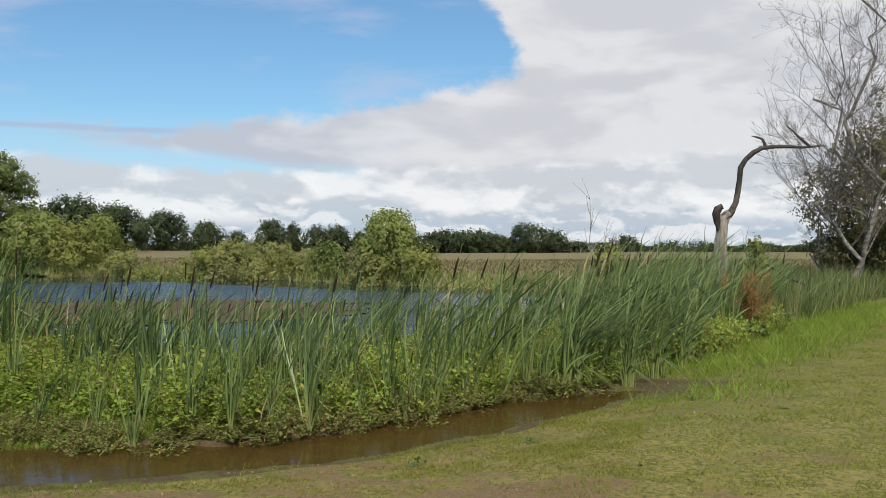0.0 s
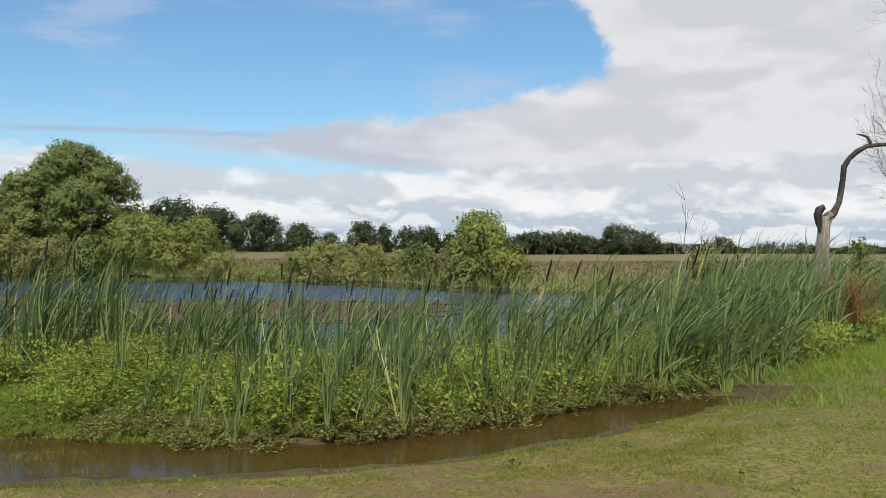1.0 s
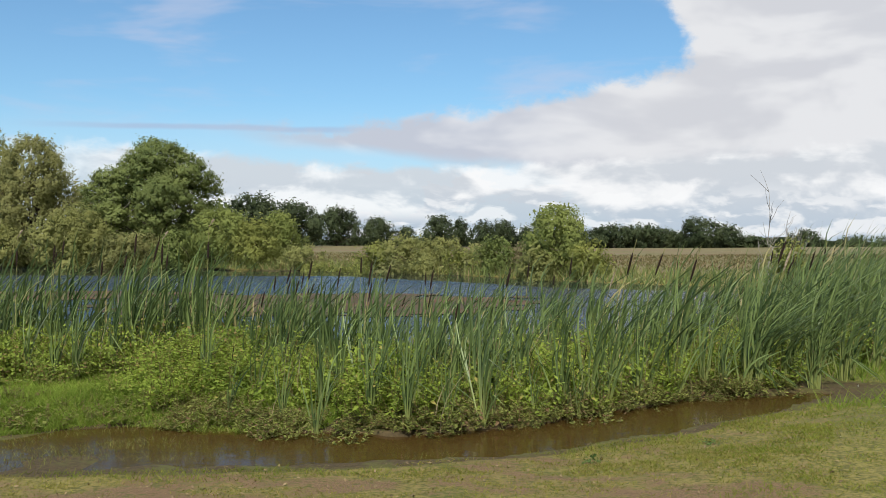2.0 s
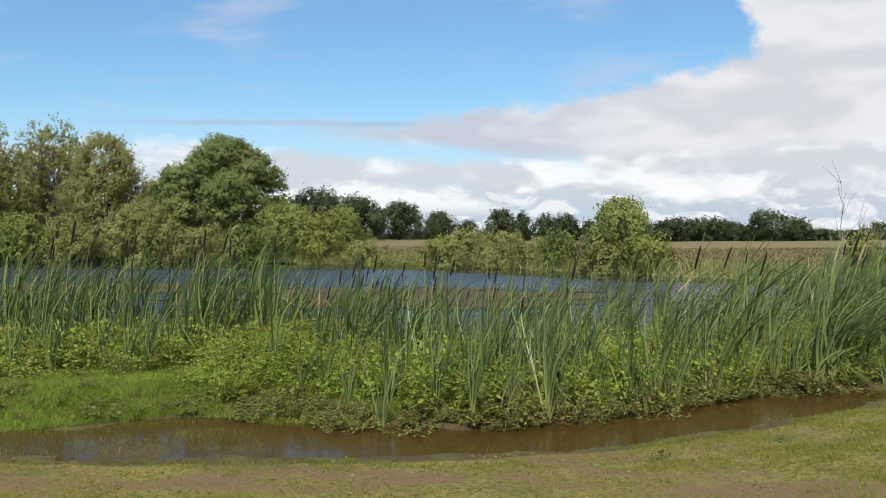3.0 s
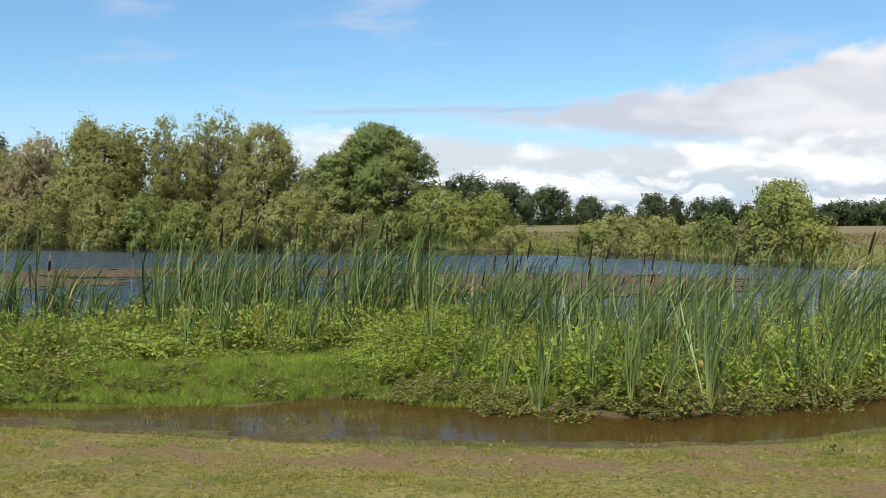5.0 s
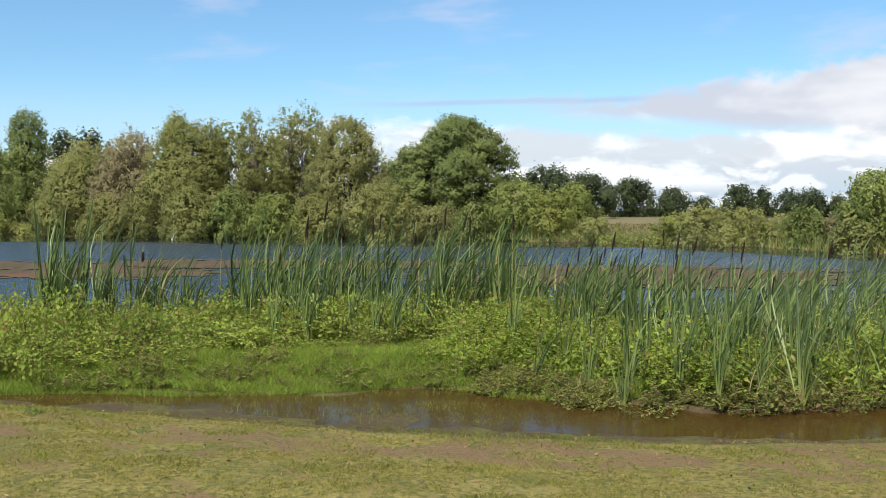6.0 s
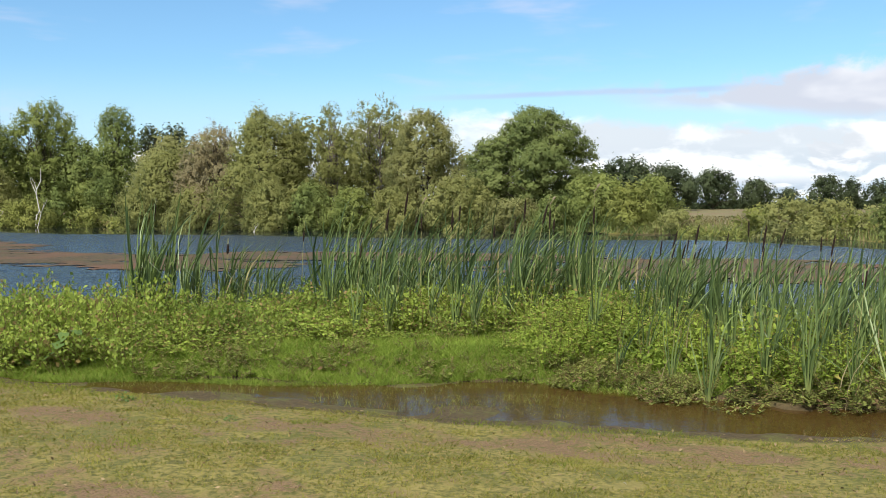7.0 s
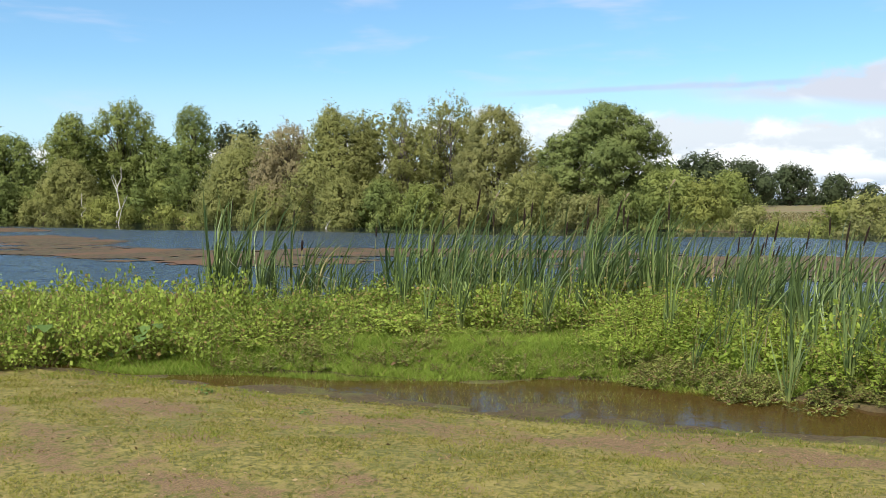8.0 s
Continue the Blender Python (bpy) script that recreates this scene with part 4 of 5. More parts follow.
def reed_plant_leaves(rng, n, height, wind):
    """The leaves of one cattail about the origin: a flat fan that bends over with the wind, some leaves folded."""
    segs = 7
    face = rng.uniform(0, math.pi)
    side = np.linspace(-1, 1, n) + rng.normal(size=n) * 0.25
    r = 0.03 * side
    fan = np.stack([np.cos(face) * side, np.sin(face) * side, 0 * side], 1) * rng.uniform(0.05, 0.42) + rng.normal(size=(n, 3)) * np.array([0.08, 0.08, 0])
    h = height * rng.uniform(0.40, 1.14, n)
    gale = np.array([wind[0], wind[1], 0.0]) * rng.uniform(0.3, 7.5, n)[:, None]
    power = rng.uniform(2.2, 6.0, n)
    fold = np.where(rng.uniform(size=n) < 0.20, rng.uniform(0.45, 0.85, n), 9.0)
    width = rng.uniform(0.018, 0.040, n)
    a = rng.uniform(0, math.pi, n)
    twist = rng.uniform(-1.3, 1.3, n)
    p = np.stack([np.cos(face) * r, np.sin(face) * r, np.full(n, -0.06)], 1)
    rows, t0 = [], 0.0
    for k in range(segs + 1):
        t = k / segs
        way = np.array([0, 0, 1.0]) + fan * (0.6 + 0.9 * t) + gale * (t ** power)[:, None]
        bent = t > fold
        way[bent] = fan[bent] * 2.5 + gale[bent] * 0.8 + np.array([0.15, 0, -0.75])
        way /= np.linalg.norm(way, axis=1)[:, None]
        p = p + way * (h * (t - t0))[:, None]
        t0 = t
        w = width * 0.5 * (0.75 + 0.5 * t if t < 0.5 else math.sqrt(max(0.0, (1.0 - t) / 0.5)) * 0.97 + 0.03)
        b = a + twist * t
        off = np.stack([np.cos(b) * w, np.sin(b) * w, 0 * b], 1)
        keel = np.stack([-np.sin(b) * w, np.cos(b) * w, 0 * b], 1) * 0.5
        rows.append(np.stack([p - off, p + keel, p + off], 1))
    v = np.stack(rows, 1).reshape(-1, 3)
    i, j = np.meshgrid(np.arange(n), np.arange(segs), indexing="ij")
    s = i * (segs + 1) * 3 + j * 3
    f = np.concatenate([np.stack([s, s + 1, s + 4, s + 3], -1).reshape(-1, 4), np.stack([s + 1, s + 2, s + 5, s + 4], -1).reshape(-1, 4)])
    return v, f


def reed_mesh(name, v, f):
    """Cattail leaves, with how far up its leaf each vertex lies."""
    me = mesh_of(name, v, f, M_REED)
    me.attributes.new("along", "FLOAT", "POINT").data.foreach_set("value", np.tile(np.repeat(np.arange(8) / 7, 3), len(v) // 24).astype(np.float32))
    return me


def spike(rng, height, wind, old=False):
    """Stalk path with a seed head near the top: stalk tube, head tube, and the bare tip."""
    t = np.linspace(0, 1, 8)
    path = np.stack([wind[0] * 0.5 * height * t ** 2, wind[1] * 0.5 * height * t ** 2, -0.05 + height * t], 1)
    stalk = tube(path, np.linspace(0.0065, 0.0035, 8), 5)
    k = rng.uniform(0.76, 0.80)
    lo, hi = k, k + rng.uniform(0.13, 0.19)
    s = np.linspace(lo, hi, 7)
    head = np.stack([wind[0] * 0.5 * height * s ** 2, wind[1] * 0.5 * height * s ** 2, -0.05 + height * s], 1)
    r = np.array([0.003, 0.013, 0.016, 0.017, 0.016, 0.013, 0.003]) * rng.uniform(0.68, 0.90)
    return stalk, tube(head, r, 8)


def reed_zone(x, y):
    """Share of cattails at a place of the plan, 0 to 1, and their height."""
    d, az = np.hypot(x, y), np.degrees(np.arctan2(x, y))
    dr, dp = y - reed_edge(x), y - pond_near(x)
    share, tall = 0 * x, 1.2 + 0 * x
    mid = (az > -24.5) & (x < 3.6) & (dr > -0.12) & (dp < 1.2)
    front = np.where(az > -4.5, 1.0, np.where(az > -16, 0.45, 0.40))
    share = np.where(mid, np.where(dr < 1.1, front * 0.85, np.where(d < 12.4, 0.55, 0.30)), share)
    tall = np.where(mid, 1.26 + 0.38 * ease((az + 7.0) / 9.0), tall)
    left = (az > -41.0) & (az <= -23.0) & (d > 11.0) & (d < 15.2)
    share, tall = np.where(left, np.where(d > 12.0, 0.75, 0.30), share), np.where(left, np.where(d > 12.0, 1.62, 1.2), tall)
    sole = np.hypot((az + 27.5) / 1.8, (d - 12.2) / 0.6) < 1
    share, tall = np.where(sole, 0.9, share), np.where(sole, 1.45, tall)
    thin = (az > -46.5) & (az <= -41.0) & (d > 13.0) & (d < 15.6)
    share, tall = np.where(thin, 0.6, share), np.where(thin, 1.15, tall)
    clump = np.hypot((az + 49.4) / 2.8, (d - 13.6) / 0.75) < 1
    share, tall = np.where(clump, 0.8, share), np.where(clump, 1.72, tall)
    right = (x >= 1.6) & (y > reed_edge(x) + 1.2 - 0.5 * wave(x, y, 1.1, 31)) & (y < 36) & (y < pond_near(x) + 1.5) & (x < 15)
    share = np.where(right, 0.62, share)
    tall = np.where(right, 1.55 + 0.52 * ease((az - 8) / 5) - 0.85 * ease((az - 18.2) / 3.5), tall)
    patchy = 0.72 + 0.55 * wave(x, y, 1.6, 32)
    return share * np.where(clump, 1.0, np.clip(patchy, 0.12, 1)), tall


def scatter(rng, n, x0, x1, y0, y1, chance):
    x, y = rng.uniform(x0, x1, n), rng.uniform(y0, y1, n)
    keep = rng.uniform(size=n) < chance(x, y)
    return x[keep], y[keep]


WIND = (0.27, 0.03)


def make_reeds():
    rng = np.random.RandomState(4)
    # the nearest plants one by one, the rest as one bed
    xs, ys = scatter(rng, 13000, -13, 15, 7.5, 36, lambda x, y: reed_zone(x, y)[0])
    d = np.hypot(xs, ys)
    thin = rng.uniform(size=len(xs)) < np.clip(1.05 - (d - 9) / 26, 0.3, 1)
    xs, ys, d = xs[thin], ys[thin], d[thin]
    order = np.argsort(ys - reed_edge(xs) + 0.25 * np.maximum(0, d - 9))
    xs, ys = xs[order], ys[order]
    tall = reed_zone(xs, ys)[1] * np.where((ys - reed_edge(xs) < 0.9) & (xs < 1.5), rng.uniform(0.45, 1.08, len(xs)), rng.uniform(0.74, 1.1, len(xs)))
    gz = np.maximum(ground_z(xs, ys), -0.25)
    gust = 1.0 + 0.55 * wave(xs, ys, 0.9, 33) + 0.95 * ease((xs + 1.5) / 3.5)
    kinds = []
    for k in range(18):
        r = np.random.RandomState(100 + k)
        wind = (WIND[0] * r.uniform(0.5, 2.2), WIND[1] + r.uniform(-0.06, 0.06))
        v, f = reed_plant_leaves(r, r.randint(8, 13), 1.5, wind)
        me = reed_mesh("leaves", v, f)
        st, hd = spike(r, r.uniform(1.60, 1.80), wind)
        kinds.append((me, mesh_of("stalk", *st, M_STALK, True), mesh_of("seed_head", *hd, M_SPIKE if k % 9 else M_SPIKE_OLD, True), wind[0]))
    kinds.sort(key=lambda k: k[3])
    made = [None] * 36
    near = min(290, len(xs))
    for i in range(near):
        s = tall[i] / 1.5
        k = int(np.clip((gust[i] - 0.5) / 1.5 * 18 + rng.uniform(-4, 4), 0, 17))
        head = 18 if rng.uniform() < 0.18 and tall[i] < 1.62 else 0
        m = pose(xs[i], ys[i], gz[i], 0, 0, rng.uniform(-40, 40)) @ Matrix.Diagonal((s, s, s, 1))
        if made[k + head] is None:
            ob = thing("cattail", "green cattail with long leaves" + (" and a brown seed head" if head else " leaning in the wind"), "cattail", (0, 0, 0), "cattails at the water's edge")
            part("leaves", kinds[k][0], ob)
            if head:
                part("stalk", kinds[k][1], ob)
                part("seed_head", kinds[k][2], ob, "dark brown velvety seed head")
            ob.matrix_basis = m
            made[k + head] = ob
        else:
            ob = copy_thing(made[k + head], Matrix.Identity(4))
            ob.matrix_basis = m
    pieces, dry, stalks, heads = [], [], [], []
    for i in range(near, len(xs)):
        far = math.hypot(xs[i], ys[i])
        v, f = reed_plant_leaves(rng, rng.randint(7, 12), tall[i], (WIND[0] * gust[i], WIND[1]))
        pieces.append((v + np.array([xs[i], ys[i], gz[i]]), f))
        if rng.uniform() < 0.10:
            st, hd = spike(rng, min(rng.uniform(1.5, 1.75), tall[i] * rng.uniform(1.12, 1.32)), (WIND[0] * gust[i] * 0.35, 0.0))
            o = np.array([xs[i], ys[i], gz[i]])
            stalks.append((st[0] + o, st[1]))
            heads.append((hd[0] + o, hd[1]))
    bed = thing("reed_bed", "dense green cattail bed swaying to one side", "reeds", (0, 0, 0), kind="stuff", mesh=reed_mesh("reed_bed", *gather(pieces)))
    part("stalks", mesh_of("stalks", *gather(stalks), M_STALK, True), bed)
    part("seed_heads", mesh_of("seed_heads", *gather(heads), M_SPIKE, True), bed, "dark brown velvety seed heads")
    # three tall stalks whose pale tips have bent over
    for az, d, high in ((-34.8, 12.6, 1.66), (-27.1, 12.2, 1.62), (-24.5, 12.0, 1.78)):
        ob = thing("cattail", "tall cattail stalk with a bent pale tip", "cattail", at(az, d), "tall old cattails")
        st, hd = spike(rng, high, (0.04, 0.0))
        part("stalk", mesh_of("stalk", *st, M_STALK, True), ob)
        part("seed_head", mesh_of("seed_head", *hd, M_SPIKE, True), ob, "dark brown velvety seed head")
        t = np.linspace(0, 1, 8)[:, None]
        top = st[0].reshape(8, 5, 3)[-1].mean(0)
        hook = top + np.concatenate([0.07 * np.sin(t * 2.6), 0 * t, 0.09 * np.sin(t * 2.4)], 1)
        part("tip", mesh_of("tip", *tube(hook, np.linspace(0.006, 0.011, 8), 6, 0.2, 3), M_SPIKE_OLD, True), ob, "pale fluffy bent tip")
    # last year's broken straw
    n = 800
    j = rng.randint(0, len(xs), n)
    base = np.stack([xs[j] + rng.normal(size=n) * 0.15, ys[j] + rng.normal(size=n) * 0.15, gz[j] - 0.03], 1)
    lean = rng.normal(size=(n, 2)) * 0.22 + np.array([0.1, 0])
    v, f = blades(base, rng.uniform(0.12, 0.75, n) * rng.uniform(0.5, 1.3, n), lean, rng.uniform(0.005, 0.014, n), rng, 4, 0.3)
    thing("dry_reeds", "dry buff reed straw of last year", "reeds", (0, 0, 0), kind="stuff", mesh=mesh_of("dry_reeds", v, f, M_REED_DRY))


make_reeds()


# ---------------------------------------------------------------- herbs and brambles
def leafy_clump(rng, width, height, count, leaf, flat=0.3, stems=6, hollow=0.35, long=1.3):
    """Stems and leaves of a leafy plant about the origin."""
    a, r = rng.uniform(0, 6.28, count), np.sqrt(rng.uniform(0, 1, count))
    dome = height * np.clip(1.0 - 0.75 * r ** 2.2, 0.1, 1) * (0.78 + 0.40 * np.sin(a * 3 + rng.uniform(0, 6)) * r + 0.30 * np.sin(a * 5 + r * 9 + rng.uniform(0, 6)))
    z = dome * rng.uniform(hollow, 1.0, count) ** 0.6
    pts = np.stack([np.cos(a) * r * width / 2, np.sin(a) * r * width / 2, z], 1) + rng.normal(size=(count, 3)) * 0.03
    pts[:, 2] = np.maximum(pts[:, 2], 0.015)
    out = np.stack([np.cos(a) * r * 0.5, np.sin(a) * r * 0.5, np.full(count, 0.8)], 1)
    lv = leaves(pts, leaf, rng, out * 0.5, long, 0.22, flat * 0.5)
    wood = []
    for _ in range(stems):
        b, q = rng.uniform(0, 6.28), math.sqrt(rng.uniform(0, 0.8))
        foot = np.array([math.cos(b) * q * width * 0.25, math.sin(b) * q * width * 0.25, -0.03])
        tip = np.array([math.cos(b) * q * width * 0.5, math.sin(b) * q * width * 0.5, height * (1.0 - 0.6 * q * q) * rng.uniform(0.75, 1.05)])
        wood.append(tube(bend(foot, tip, rng, 0.2, 6), np.linspace(0.006, 0.002, 6), 4))
    return lv, gather(wood)


def shoot_clump(rng, width, height, shoots, pairs, leaf):
    """Upright leafy shoots about the origin: stems with narrow leaves set all round, smaller to the tip."""
    wood, quads = [], []
    for _ in range(shoots):
        b, q = rng.uniform(0, 6.28), math.sqrt(rng.uniform(0, 1))
        foot = np.array([math.cos(b) * q * width * 0.4, math.sin(b) * q * width * 0.4, -0.03])
        tall = height * rng.uniform(0.5, 1.05) * (1 - 0.25 * q)
        tip = foot + np.array([math.cos(b) * 0.10 + 0.08 + rng.normal() * 0.06, math.sin(b) * 0.10 + rng.normal() * 0.06, tall])
        path = bend(foot, tip, rng, 0.0, 6)
        wood.append(tube(path, np.linspace(0.005, 0.0018, 6), 3))
        s = rng.uniform(0.12, 1.0, 2 * pairs) ** 0.85
        p = np.stack([np.interp(s, np.linspace(0, 1, 6), path[:, k]) for k in range(3)], 1)
        a = rng.uniform(0, 6.28, 2 * pairs)
        rise = rng.uniform(-0.35, 0.75, 2 * pairs)
        u = np.stack([np.cos(a), np.sin(a), rise], 1)
        u /= np.linalg.norm(u, axis=1)[:, None]
        w = np.stack([-np.sin(a), np.cos(a), rng.normal(size=2 * pairs) * 0.4], 1)
        size = (leaf * rng.uniform(0.7, 1.3, 2 * pairs) * (1.15 - 0.65 * s))[:, None]
        droop = np.array([0, 0, -0.35]) * size
        quads.append(np.stack([p, p + u * size * 2.0 - w * size * 0.95, p + u * size * 4.6 + droop * 2.2, p + u * size * 2.0 + w * size * 0.95], 1).reshape(-1, 3))
    v = np.concatenate(quads)
    return (v, np.arange(len(v)).reshape(-1, 4)), gather(wood)


def cane_clump(rng, width, height, canes, per, leaf):
    """Arching canes about the origin with leaves set along them."""
    wood, pts, out = [], [], []
    t = np.linspace(0, 1, 6)
    for _ in range(canes):
        a, q = rng.uniform(0, 6.28), rng.uniform(0.0, 0.28)
        foot = np.array([math.cos(a) * q, math.sin(a) * q]) * width + rng.normal(size=2) * 0.05
        b = a + rng.normal() * 0.7
        size = width * rng.uniform(0.15, 0.42)
        h = height * rng.uniform(0.45, 1.05)
        drop = rng.uniform(0.8, 1.6)
        path = np.stack([foot[0] + math.cos(b) * size * t, foot[1] + math.sin(b) * size * t, -0.03 + h * ((1.0 + drop) * t - drop * t * t) / max(0.6, (1 + drop) ** 2 / (4 * drop))], 1)
        wood.append(tube(path, np.linspace(0.005, 0.002, 6), 3))
        k = rng.uniform(0.08, 1.0, per)
        p = np.stack([np.interp(k, t, path[:, j]) for j in range(3)], 1) + rng.normal(size=(per, 3)) * np.array([0.05, 0.05, 0.04])
        pts.append(p)
        out.append(np.stack([math.cos(b) * k * 0.6, math.sin(b) * k * 0.6, 0.75 + 0 * k], 1))
    pts, out = np.concatenate(pts), np.concatenate(out)
    pts[:, 2] = np.maximum(pts[:, 2], 0.02)
    return leaves(pts, leaf, rng, out * 0.42, 1.35, 0.24, 0.0), gather(wood)


M_STEM = bark_mat("green_stem", (0.10, 0.085, 0.03), (0.22, 0.17, 0.07), 30.0)


def clump_kinds(name, count, mat, width, height, leaf_count, leaf, seed, **more):
    kinds = []
    for k in range(count):
        rng = np.random.RandomState(seed + k)
        lv, st = leafy_clump(rng, width, height, leaf_count, leaf, **more)
        kinds.append((mesh_of("foliage", *lv, mat), mesh_of("tangle", *st, M_STEM, True)))
    return kinds


def plant(kinds, name, label, category, group, x, y, scale, rise, rng, firsts):
    k = rng.randint(len(kinds))
    m = pose(x, y, float(ground_z(x, y)), 0, 0, rng.uniform(0, 360)) @ Matrix.Diagonal((scale, scale, scale * rise, 1))
    if (name, label, k) not in firsts:
        ob = thing(name, label, category, (0, 0, 0), group)
        tagged(part("foliage", kinds[k][0], ob), kind="stuff")
        tagged(part("tangle", kinds[k][1], ob), kind="stuff")
        firsts[(name, label, k)] = ob
    else:
        ob = copy_thing(firsts[(name, label, k)], Matrix.Identity(4))
    ob.matrix_basis = m


def make_herbs():
    rng, firsts = np.random.RandomState(9), {}
    bramble, herb = [], []
    for k in range(7):
        lv, st = cane_clump(np.random.RandomState(200 + k), 1.3, 0.50, 26, 20, 0.0205)
        bramble.append((mesh_of("foliage", *lv, M_BRAMBLE), mesh_of("tangle", *st, M_STEM, True)))
    for k in range(7):
        lv, st = shoot_clump(np.random.RandomState(220 + k), 0.75, 0.9, 13, 19, 0.0185)
        herb.append((mesh_of("foliage", *lv, M_HERB), mesh_of("tangle", *st, M_STEM, True)))
    bushy = clump_kinds("herb", 5, M_HERB, 0.9, 0.7, 420, 0.0185, 260, flat=0.0, hollow=0.05, long=1.9)
    mint = []
    for k in range(6):
        lv, st = shoot_clump(np.random.RandomState(240 + k), 0.7, 0.36, 20, 9, 0.0165)
        mint.append((mesh_of("foliage", *lv, M_MINT), mesh_of("tangle", *st, M_STEM, True)))
    # brambles along the bank
    for i in range(210):
        az = rng.uniform(-66, -21)
        lo = 10.75 + 0.50 * float(wave(np.array(az * 0.2), np.array(0.0), 1.6, 71)) + 0.5 * ease((-51 - az) / 3.0)
        d = rng.uniform(lo, lo + 2.4 + 0.8 * (az < -50))
        x, y = d * math.sin(radians(az)), d * math.cos(radians(az))
        if y > pond_near(x) - 0.2:
            continue
        high = 0.36 + 0.17 * ease((-49 - az) / 7.0) + 0.20 * rng.uniform(-1, 1) - 0.16 * ease((lo + 0.7 - d) / 0.7)
        plant(bramble, "bramble", "tangled bramble with green and bronzed leaves", "bramble", "brambles on the bank", x, y, rng.uniform(0.55, 0.9), high / 0.40, rng, firsts)
    for i in range(22):
        x = rng.uniform(2.6, 6.6)
        y = reed_edge(x) + rng.uniform(0.5, 1.5)
        plant(bramble, "bramble", "low bright green bramble at the reeds' foot", "bramble", "brambles by the turf", x, y, rng.uniform(0.6, 0.95), rng.uniform(1.0, 1.4), rng, firsts)
    # yellow-green herbs among the reeds
    for i in range(300):
        x = rng.uniform(-5.0, 2.2) if i % 3 else rng.uniform(-2.6, 1.8)
        back = rng.uniform(0.5, 3.4) if x < -2.6 else rng.uniform(0.25, 2.8)
        y = reed_edge(x) + back
        if rng.uniform() > 0.80 + 0.5 * float(wave(np.array(x), np.array(y), 1.1, 61)) and x > -2.6:
            continue
        plant(herb if i % 5 < 3 else bushy, "willowherb" if i % 5 < 3 else "bank_herb", "yellow-green leafy willowherb among cattails" if i % 5 < 3 else "bushy yellow-green herb among cattails", "herb", "herbs among the cattails", x, y, rng.uniform(0.55, 0.95), rng.uniform(0.75, 1.15) * (1 if x > -2.6 else 0.75), rng, firsts)
    # shoots standing out of the brambles
    for i in range(64):
        az = rng.uniform(-64, -22)
        d = rng.uniform(11.4, 13.6)
        x, y = d * math.sin(radians(az)), d * math.cos(radians(az))
        if y < pond_near(x) - 0.3:
            plant(herb, "willowherb", "yellow-green leafy willowherb among brambles", "herb", "herbs among the brambles", x, y, rng.uniform(0.5, 0.8), rng.uniform(0.7, 1.25), rng, firsts)
    # odd plants in the bank grass
    for i in range(40):
        az = rng.uniform(-60, -18)
        d = rng.uniform(9.2, 11.6)
        x, y = d * math.sin(radians(az)), d * math.cos(radians(az))
        if y > reed_edge(x) + 0.25:
            plant(mint, "bank_weed", "low leafy weed in the bank grass", "herb", "weeds in the bank grass", x, y, rng.uniform(0.2, 0.6), rng.uniform(0.5, 1.5), rng, firsts)
    # low dark plants along the water
    for i in range(170):
        x = rng.uniform(-4.2, 2.2) if i % 6 else rng.uniform(-8.2, -4.2)
        y = reed_edge(x) + (rng.normal() * 0.2 + 0.1 if i % 2 else rng.uniform(0.1, 1.2))
        plant(mint, "water_mint", "low bronze-green water mint in the shallows", "herb", "mint along the water", x, y, rng.uniform(0.4, 0.9), rng.uniform(0.5, 1.2), rng, firsts)


make_herbs()


def make_dock():
    rng = np.random.RandomState(12)
    ob = thing("dock_plant", "rust-red seeding dock above green leaves", "dock", at(18.0, 18.4))
    wood, seeds = [], []
    for k in range(16):
        tip = np.array([rng.normal() * 0.24, rng.normal() * 0.2, rng.uniform(0.75, 1.18)])
        path = bend((rng.normal() * 0.06, rng.normal() * 0.06, -0.05), tip, rng, 0.05, 8)
        wood.append(tube(path, np.linspace(0.008, 0.003, 8), 4))
        s = rng.randint(3, 8, 420)
        seeds.append(path[s] + rng.normal(size=(420, 3)) * np.array([0.045, 0.045, 0.075]))
    part("stalks", mesh_of("stalks", *gather(wood), M_STALK, True), ob)
    part("plume", mesh_of("plume", *leaves(np.concatenate(seeds), 0.0075, rng), M_RUST), ob, "rust-red seed plumes")
    lv, st = leafy_clump(rng, 0.7, 0.45, 160, 0.05)
    part("leaves", mesh_of("leaves", *lv, M_DOCK_LEAF), ob, "broad green leaves")


make_dock()


# ---------------------------------------------------------------- grass
def tufts(name, label, xs, ys, lo, hi, mat, rng, width=0.004, spread=0.6, per=1, sink=0.005):
    n = len(xs)
    h = rng.uniform(lo, hi, n)
    z = ground_z(xs, ys) - sink
    a = rng.uniform(0, 6.28, n)
    w = width * rng.uniform(0.6, 1.5, n) * np.clip(np.hypot(xs, ys) / 7.0, 1.0, 1.8) ** (np.hypot(xs, ys) < 40)
    b = np.stack([xs, ys, z], 1)
    side = np.stack([np.cos(a) * w, np.sin(a) * w, 0 * a], 1)
    tip = b + np.stack([rng.normal(size=n) * h * spread, rng.normal(size=n) * h * spread, h], 1)
    v = np.stack([b - side, b + side, tip], 1).reshape(-1, 3)
    f = np.arange(3 * n).reshape(n, 3)
    return thing(name, label, "grass", (0, 0, 0), kind="stuff", mesh=mesh_of(name, v, f, mat))


def wedge(rng, n, az0, az1, d0, d1, power=0.5):
    az = np.radians(rng.uniform(az0, az1, n))
    d = d0 + (d1 - d0) * rng.uniform(0, 1, n) ** power
    return d * np.sin(az), d * np.cos(az)


